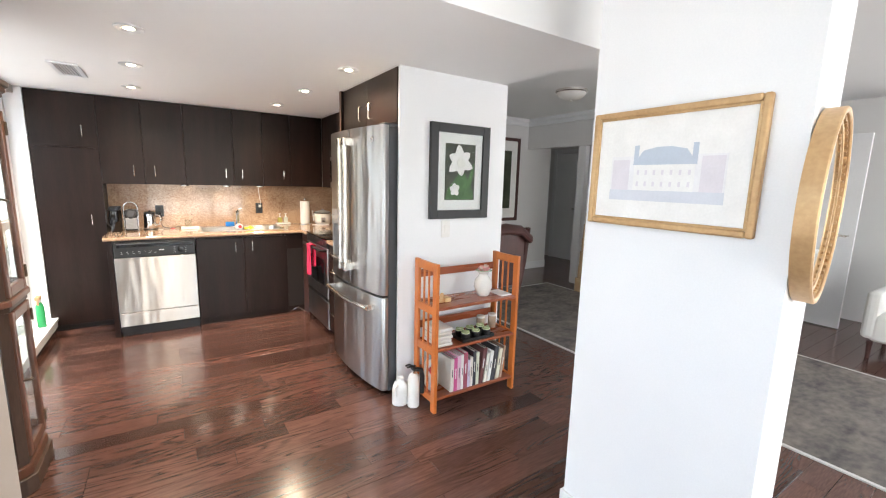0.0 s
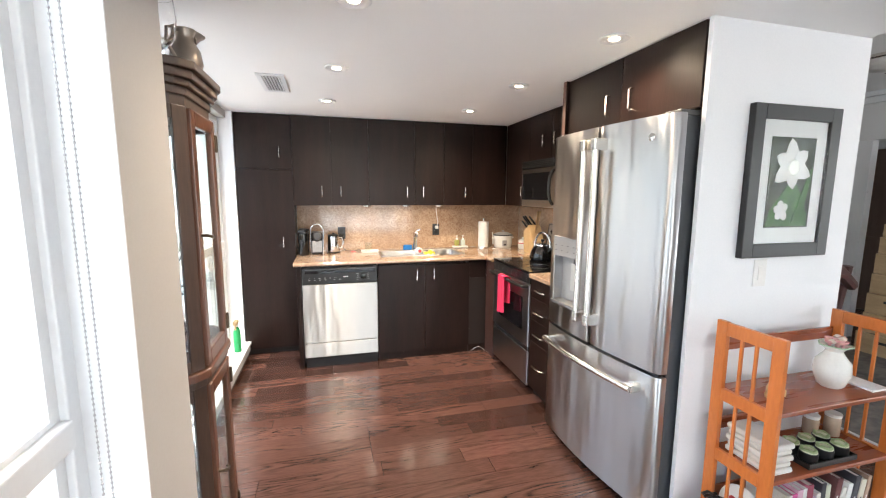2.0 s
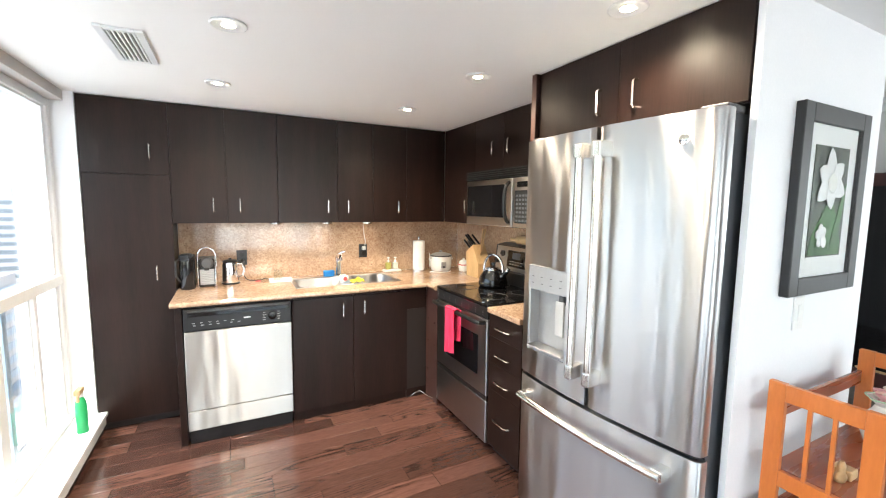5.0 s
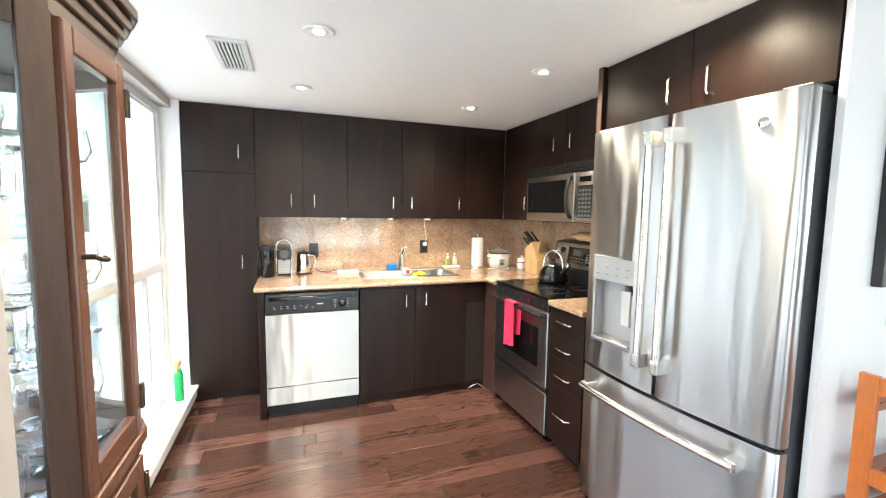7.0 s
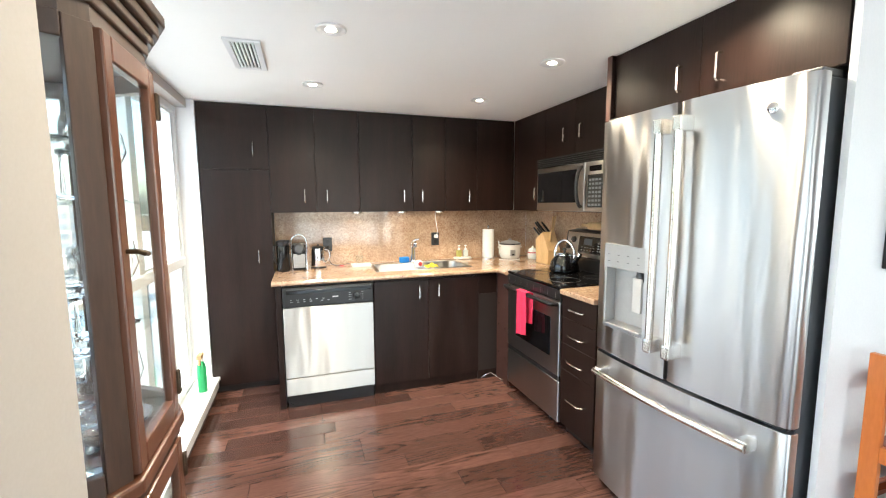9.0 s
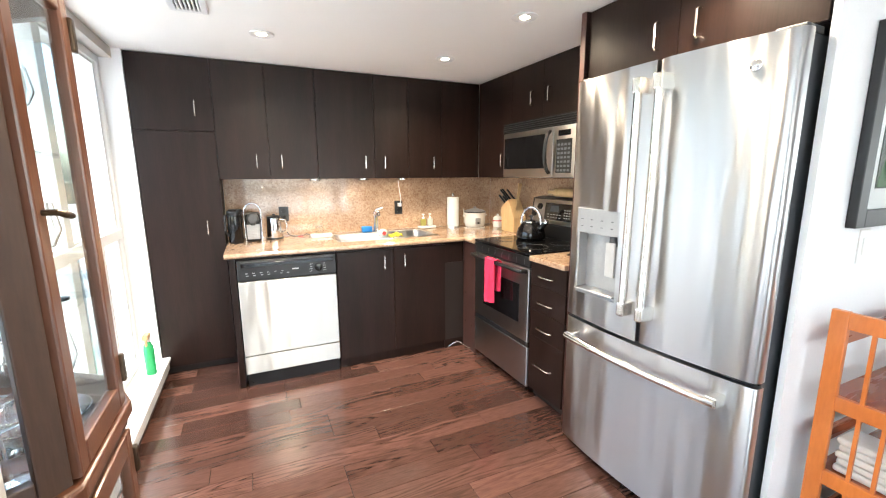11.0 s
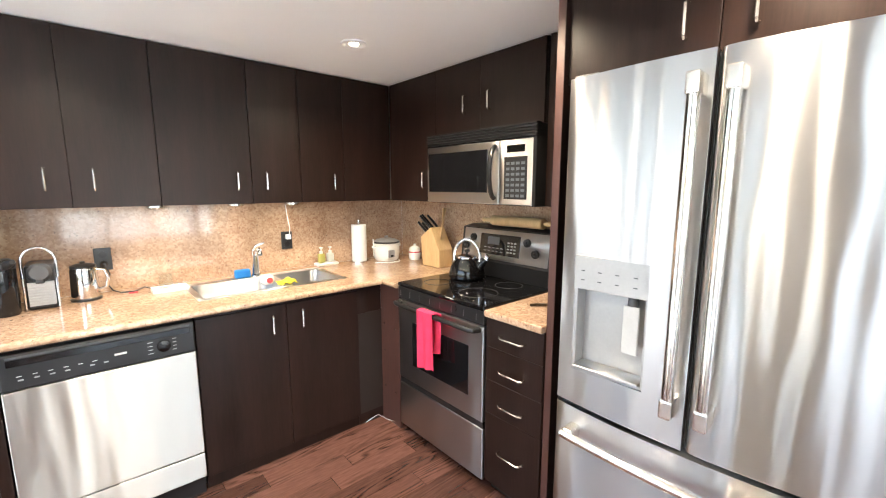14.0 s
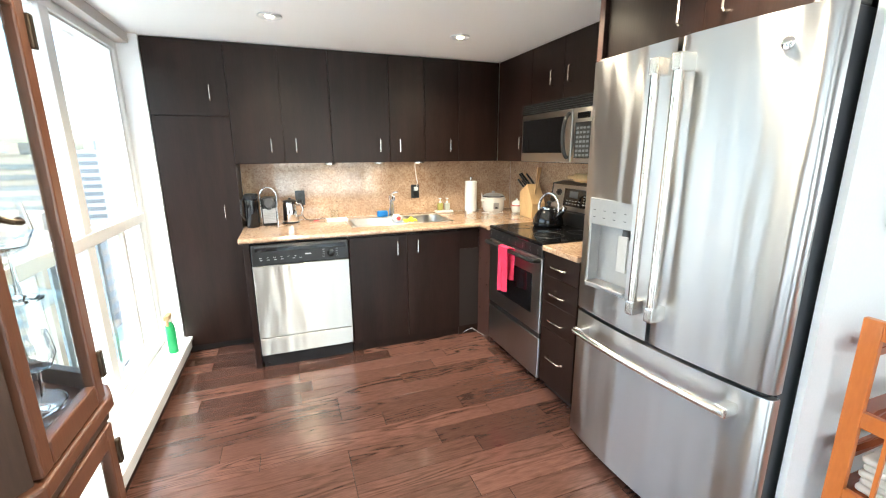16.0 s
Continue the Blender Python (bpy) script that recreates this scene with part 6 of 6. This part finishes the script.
part("plate", box(1.540, 4.2755, 1.072, 1.610, 4.2808, 1.188, 0.002), WHITEPL, lsw)
part("rocker", box(1.562, 4.2725, 1.100, 1.588, 4.2760, 1.160, 0.0015), WHITEPL, lsw)

# ---- glassware in the china cabinet ----
def wine_glass(x, y, z, h, r, mt=CRYSTAL):
    g = thing("wine_glass", "clear stemmed wine glass on a glass shelf", "glass", (x, y, z), "glassware in the china cabinet")
    part("bowl", lathe([(0.004, 0.50 * h), (r * 0.7, 0.56 * h), (r, 0.72 * h), (r * 0.82, h), (r * 0.82 - 0.0014, h), (r - 0.0014, 0.72 * h), (r * 0.68, 0.575 * h), (0, 0.52 * h)], (x, y, z), 20), mt, g, "", True)
    part("stem", lathe([(r * 0.85, 0), (r * 0.85, 0.003), (0.006, 0.012), (0.0035, 0.05), (0.0035, 0.45 * h), (0.004, 0.5 * h)], (x, y, z), 16), mt, g, "", True)
    return g


GL = random.Random(5)
spots = [(-0.77, 4.352), (-0.68, 4.41), (-0.72, 4.53), (-0.68, 4.63), (-0.85, 4.312), (-0.85, 4.45), (-0.86, 4.59), (-0.82, 4.71), (-0.96, 4.34), (-0.96, 4.51), (-0.96, 4.67)]
proto = {}
for z in (0.157, 0.403, 0.628, 0.898, 1.138, 1.418):
    for x, y in spots:
        if GL.random() < 0.12:
            continue
        key = GL.choice(((0.17, 0.034), (0.19, 0.042), (0.15, 0.036)))
        if z < 0.2:
            key = (0.15, 0.036)
        if key not in proto:
            proto[key] = wine_glass(x, y, z + 0.0008, *key)
        else:
            copy_thing(proto[key], pose(x, y, z + 0.0008))
for x, y, z in ((-0.67, 4.53, 0.900),):
    db = thing("glass_dish", "cut-glass dish on the cabinet floor", "dish", (x - 0.02, y, z))
    part("dish", lathe([(0.03, 0.0), (0.05, 0.01), (0.075, 0.045), (0.072, 0.046), (0.047, 0.014), (0, 0.006)], (x - 0.02, y + 0.03, z - 0.002), 24), CRYSTAL, db, "", True)
PVX, PVY, PVZ = -0.635, 4.57, 1.8375
BRONZE = plain("bronze_glaze", (0.30, 0.25, 0.21), 0.3, 0.6)
pv = thing("pitcher", "brown glazed pitcher with a flared spout", "pitcher", (PVX, PVY, PVZ))
part("pitcher_body", lathe([(0.036, 0), (0.040, 0.008), (0.050, 0.045), (0.044, 0.085), (0.027, 0.115), (0.026, 0.13), (0.034, 0.15), (0.031, 0.15), (0.022, 0.13)], (PVX, PVY, PVZ), 26), BRONZE, pv, "brown glaze", True)
part("spout", tube([(PVX + 0.008, PVY + 0.015, PVZ + 0.125), (PVX + 0.022, PVY + 0.05, PVZ + 0.148), (PVX + 0.035, PVY + 0.085, PVZ + 0.158)], 0.024, 10, taper=[1.1, 0.75, 0.3]), BRONZE, pv, "", True)
part("handle", tube([(PVX - 0.012, PVY - 0.028, PVZ + 0.142), (PVX - 0.03, PVY - 0.06, PVZ + 0.132), (PVX - 0.032, PVY - 0.068, PVZ + 0.085), (PVX - 0.018, PVY - 0.042, PVZ + 0.05)], 0.006, 8), BRONZE, pv, "", True)

GVX, GVY, GVZ = -0.668, 4.43, 1.8375
single("glass_vase", lathe([(0.036, 0.0), (0.040, 0.006), (0.016, 0.022), (0.014, 0.04), (0.040, 0.075), (0.052, 0.13), (0.046, 0.19), (0.0435, 0.19), (0.049, 0.13), (0.037, 0.078), (0.010, 0.048), (0, 0.046)], (GVX, GVY, GVZ), 28), CRYSTAL, "clear footed glass vase on the china cabinet", "vase", smooth=True)

# ---- the dim room beyond ----
rug = thing("rug", "large grey patterned rug with pale binding", "rug", (3.8, 4.6, 0), shift=(-0.03, 0, 0))
part("carpet", box(2.915, 2.2, 0.0005, 4.62, 6.07, 0.010), RUGMAT, rug)
part("binding", boxes([(2.895, 2.18, 0.0005, 2.915, 6.09, 0.011), (4.62, 2.18, 0.0005, 4.64, 6.09, 0.011), (2.915, 6.07, 0.0005, 4.62, 6.09, 0.011), (2.915, 2.18, 0.0005, 4.62, 2.2, 0.011)]), RUGEDGE, rug, "pale binding")
LAMPX, LAMPY = 3.75, 5.15
cl_ = thing("ceiling_dome_light", "round frosted glass ceiling light, unlit", "ceiling light", (LAMPX, LAMPY, HIGH))
part("pan", lathe([(0.17, 0.0), (0.17, -0.02), (0.155, -0.03)], (LAMPX, LAMPY, HIGH), 36), NICKEL, cl_, "", True)
part("dome", lathe([(0.155, -0.03), (0.14, -0.06), (0.09, -0.09), (0.03, -0.102), (0, -0.103)], (LAMPX, LAMPY, HIGH), 36), DIFFUSER, cl_, "frosted dome", True)
part("finial", lathe([(0.012, -0.103), (0.01, -0.118), (0, -0.122)], (LAMPX, LAMPY, HIGH), 14), NICKEL, cl_, "", True)
dt = thing("drawer_tower", "pale wooden drawer boxes stacked as a tower", "drawers", (4.78, 5.45, 0), shift=(-0.08, -0.08, 0))
PINE = surface("pale_pine", (0.36, 0.24, 0.13), (0.50, 0.35, 0.20), 0.5, 0, 4, (6, 1, 6), 40, 0.1)
zz = 0.002
for i, (h, g) in enumerate(((0.20, 0.0), (0.185, 0.035), (0.185, 0.045), (0.185, 0.06), (0.185, 0.07), (0.15, 0.085), (0.12, 0.10))):
    bxp = part("drawer_box", box(4.665 + g * 0.3, 5.27 + g * 0.35, zz, 4.94, 5.655 - g * 0.8, zz + h - 0.004, 0.004), PINE, dt, "pale wooden box")
    part("slot_pull", box(4.662 + g * 0.3, 5.41, zz + h * 0.58, 4.666 + g * 0.3, 5.49, zz + h * 0.70, 0.001), BLACK, bxp, "dark slot")
    zz += h
wc = thing("display_cabinet", "dark red-brown glass-fronted display cabinet", "cabinet", (4.8, 4.9, 0), shift=(-0.06, -0.065, 0))
MAHOG = surface("dark_mahogany", (0.045, 0.016, 0.014), (0.08, 0.03, 0.025), 0.35, 0, 3, (5, 5, 0.6), 30, 0.1)
part("carcass", boxes([(4.68, 4.42, 0.0, 4.945, 4.44, 1.80), (4.68, 5.22, 0.0, 4.945, 5.24, 1.80), (4.92, 4.44, 0.0, 4.945, 5.22, 1.80), (4.68, 4.44, 0.0, 4.92, 5.22, 0.05), (4.68, 4.44, 1.76, 4.92, 5.22, 1.80)], 0.003), MAHOG, wc)
part("door_frame", boxes([(4.655, 4.42, 0.02, 4.679, 4.53, 1.79), (4.655, 5.13, 0.02, 4.679, 5.24, 1.79), (4.655, 4.53, 0.02, 4.679, 5.13, 0.14), (4.655, 4.53, 1.69, 4.679, 5.13, 1.79)], 0.004), MAHOG, wc)
part("dark_pane", box(4.664, 4.53, 0.14, 4.669, 5.13, 1.69), BLACKGLASS, wc, "dark reflecting glass")
part("plinth_rail", box(4.648, 4.55, 0.145, 4.658, 5.1, 0.165, 0.003), PALEWOOD, wc)


def hall_door(name, y0, y1, mat_, label):
    d = thing(name, label, "door", (6.42, (y0 + y1) / 2, 0), kind="structure")
    leaf = part("leaf", box(6.405, y0, 0.008, 6.445, y1, 2.03, 0.003), mat_, d)
    for a, b in ((0.15, 0.95), (1.08, 1.88)):
        part("door_panel", box(6.398, y0 + 0.11, a, 6.406, y1 - 0.11, b, 0.004), mat_, leaf)
    part("door_handle", tube([(6.405, y0 + 0.06, 1.0), (6.35, y0 + 0.06, 1.0), (6.35, y0 + 0.16, 1.0)], 0.01, 8), NICKEL, leaf, "nickel lever handle", True)
    part("door_frame", boxes([(6.40, y0 - 0.075, 0, 6.449, y0 - 0.003, 2.11), (6.40, y1 + 0.003, 0, 6.449, y1 + 0.075, 2.11), (6.40, y0 - 0.003, 2.035, 6.449, y1 + 0.003, 2.11)], 0.004), TRIM, d)


single("hall_post", box(4.955, 5.85, 0, 5.045, 5.98, 1.999, 0.004), TRIM, "white post in the hall opening", "trim", kind="structure")
hall_door("door_1", 7.02, 7.66, TRIM, "white panel door at the end of the hall")
hall_door("door_3", 6.25, 6.86, surface("dull_brown_door", (0.10, 0.062, 0.047), (0.15, 0.095, 0.072), 0.5, 0, 3, (4, 4, 0.6), 30, 0.1), "brown wooden hall door with panels")
dr2 = thing("door_2", "white panel door standing ajar with a lever handle", "door", (6.0, 3.35, 0), kind="structure")
part("leaf", box(5.86, 3.16, 0.01, 5.90, 3.72, 2.03, 0.003), TRIM, dr2)
part("door_handle", tube([(5.86, 3.21, 1.0), (5.80, 3.21, 1.0), (5.80, 3.31, 1.0)], 0.011, 8), NICKEL, dr2, "nickel lever handle", True)
hp = thing("botanical_picture", "tall dark botanical print in a red-brown frame", "picture", (4.4, 6.98, 0.9))
part("frame", boxes([(4.05, 6.955, 0.85, 4.10, 6.983, 2.15), (4.70, 6.955, 0.85, 4.75, 6.983, 2.15), (4.10, 6.955, 0.85, 4.70, 6.983, 0.90), (4.10, 6.955, 2.10, 4.70, 6.983, 2.15)], 0.004), MAHOG, hp)
part("mount", box(4.10, 6.970, 0.90, 4.70, 6.980, 2.10), PAPER, hp)
part("print", box(4.22, 6.967, 1.05, 4.58, 6.9695, 1.95), DARKPIC, hp)
chr_ = thing("carved_chair", "carved dark mahogany chair with a caned back", "chair", (2.410, 4.900, 0))
for sx in (-1, 1):
    for yv, zt in ((5.150, 0.44), (4.680, 0.44)):
        part("leg", tube([(2.410 + sx * 0.25, yv, 0.001), (2.410 + sx * 0.245, yv, 0.2), (2.410 + sx * 0.25, yv, zt)], 0.022, 8, taper=[0.7, 0.9, 1.2]), MAHOG, chr_, "", True)
    part("back_post", tube([(2.410 + sx * 0.25, 4.680, 0.44), (2.410 + sx * 0.27, 4.640, 0.75), (2.410 + sx * 0.26, 4.600, 1.06)], 0.024, 8), MAHOG, chr_, "", True)
part("seat", box(2.140, 4.660, 0.40, 2.680, 5.180, 0.46, 0.02), WALNUT, chr_, "brown leather seat")
part("crest_rail", tube([(2.120, 4.600, 0.96), (2.240, 4.590, 1.04), (2.410, 4.590, 1.06), (2.580, 4.590, 1.04), (2.700, 4.600, 0.96)], 0.055, 10, flat=0.6), MAHOG, chr_, "carved crest rail", True)
part("caned_back", box(2.170, 4.615, 0.55, 2.650, 4.625, 1.06), MAHOG, chr_)
ac = thing("armchair", "white upholstered armchair with dark legs", "armchair", (5.5, 2.6, 0))
CREAM = surface("cream_fabric", (0.66, 0.65, 0.62), (0.76, 0.75, 0.72), 0.95, 0, 6, (1, 1, 1), 200, 0.4)
part("seat", box(5.05, 2.15, 0.16, 5.75, 2.80, 0.42, 0.05, seg=3), CREAM, ac)
part("backrest", box(5.60, 2.15, 0.40, 5.80, 2.80, 0.85, 0.06, seg=3), CREAM, ac)
for yv in (2.12, 2.74):
    part("armrest", box(5.05, yv, 0.18, 5.75, yv + 0.11, 0.60, 0.04, seg=3), CREAM, ac)
for xv in (5.10, 5.70):
    for yv in (2.20, 2.78):
        part("leg", lathe([(0.014, 0.001), (0.022, 0.16)], (xv, yv, 0), 10), MAHOG, ac)

# ---- floor boards, last ----
PL_W, PL_GAP = 0.121, 0.0022


def plank_mesh(length):
    bm = box(0, 0, -0.018, length - PL_GAP, PL_W - PL_GAP, 0.0)
    up = [e for e in bm.edges if all(v.co.z > -0.001 for v in e.verts)]
    bmesh.ops.bevel(bm, geom=up, offset=0.0009, segments=1, affect="EDGES", profile=0.5)
    me = bpy.data.meshes.new("floor_board")
    bm.to_mesh(me)
    bm.free()
    me.materials.append(FLOORWOOD)
    return me


LENGTHS = (0.45, 0.62, 0.8, 1.0, 1.2)
PLANKS = {L: plank_mesh(L) for L in LENGTHS}
rng = random.Random(7)
rest = bmesh.new()
y = 1.32
while y < 7.0:
    x = -1.2
    while x < 6.55:
        L = min(rng.choice(LENGTHS), 6.6 - x)
        near = 1.9 < y < 6.9 and x < 2.0
        if near:
            p = new("floor_board", PLANKS[L])
            p.location = (x, y, 0)
            p.parent = floor
        else:
            box(x, y, -0.018, x + L - PL_GAP, y + PL_W - PL_GAP, 0.0, bm=rest)
        x += L
    y += PL_W
while y < 8.1:
    box(-1.2, y, -0.018, 6.5, y + PL_W - PL_GAP, 0.0, bm=rest)
    y += PL_W
yy = 1.32 - PL_W
while yy > -1.3:
    for x in range(-1, 7):
        box(x, yy, -0.018, x + 1 - PL_GAP, yy + PL_W - PL_GAP, 0.0, bm=rest)
    yy -= PL_W
part("far_boards", rest, FLOORWOOD, floor, "remaining oak boards")["kind"] = "stuff"
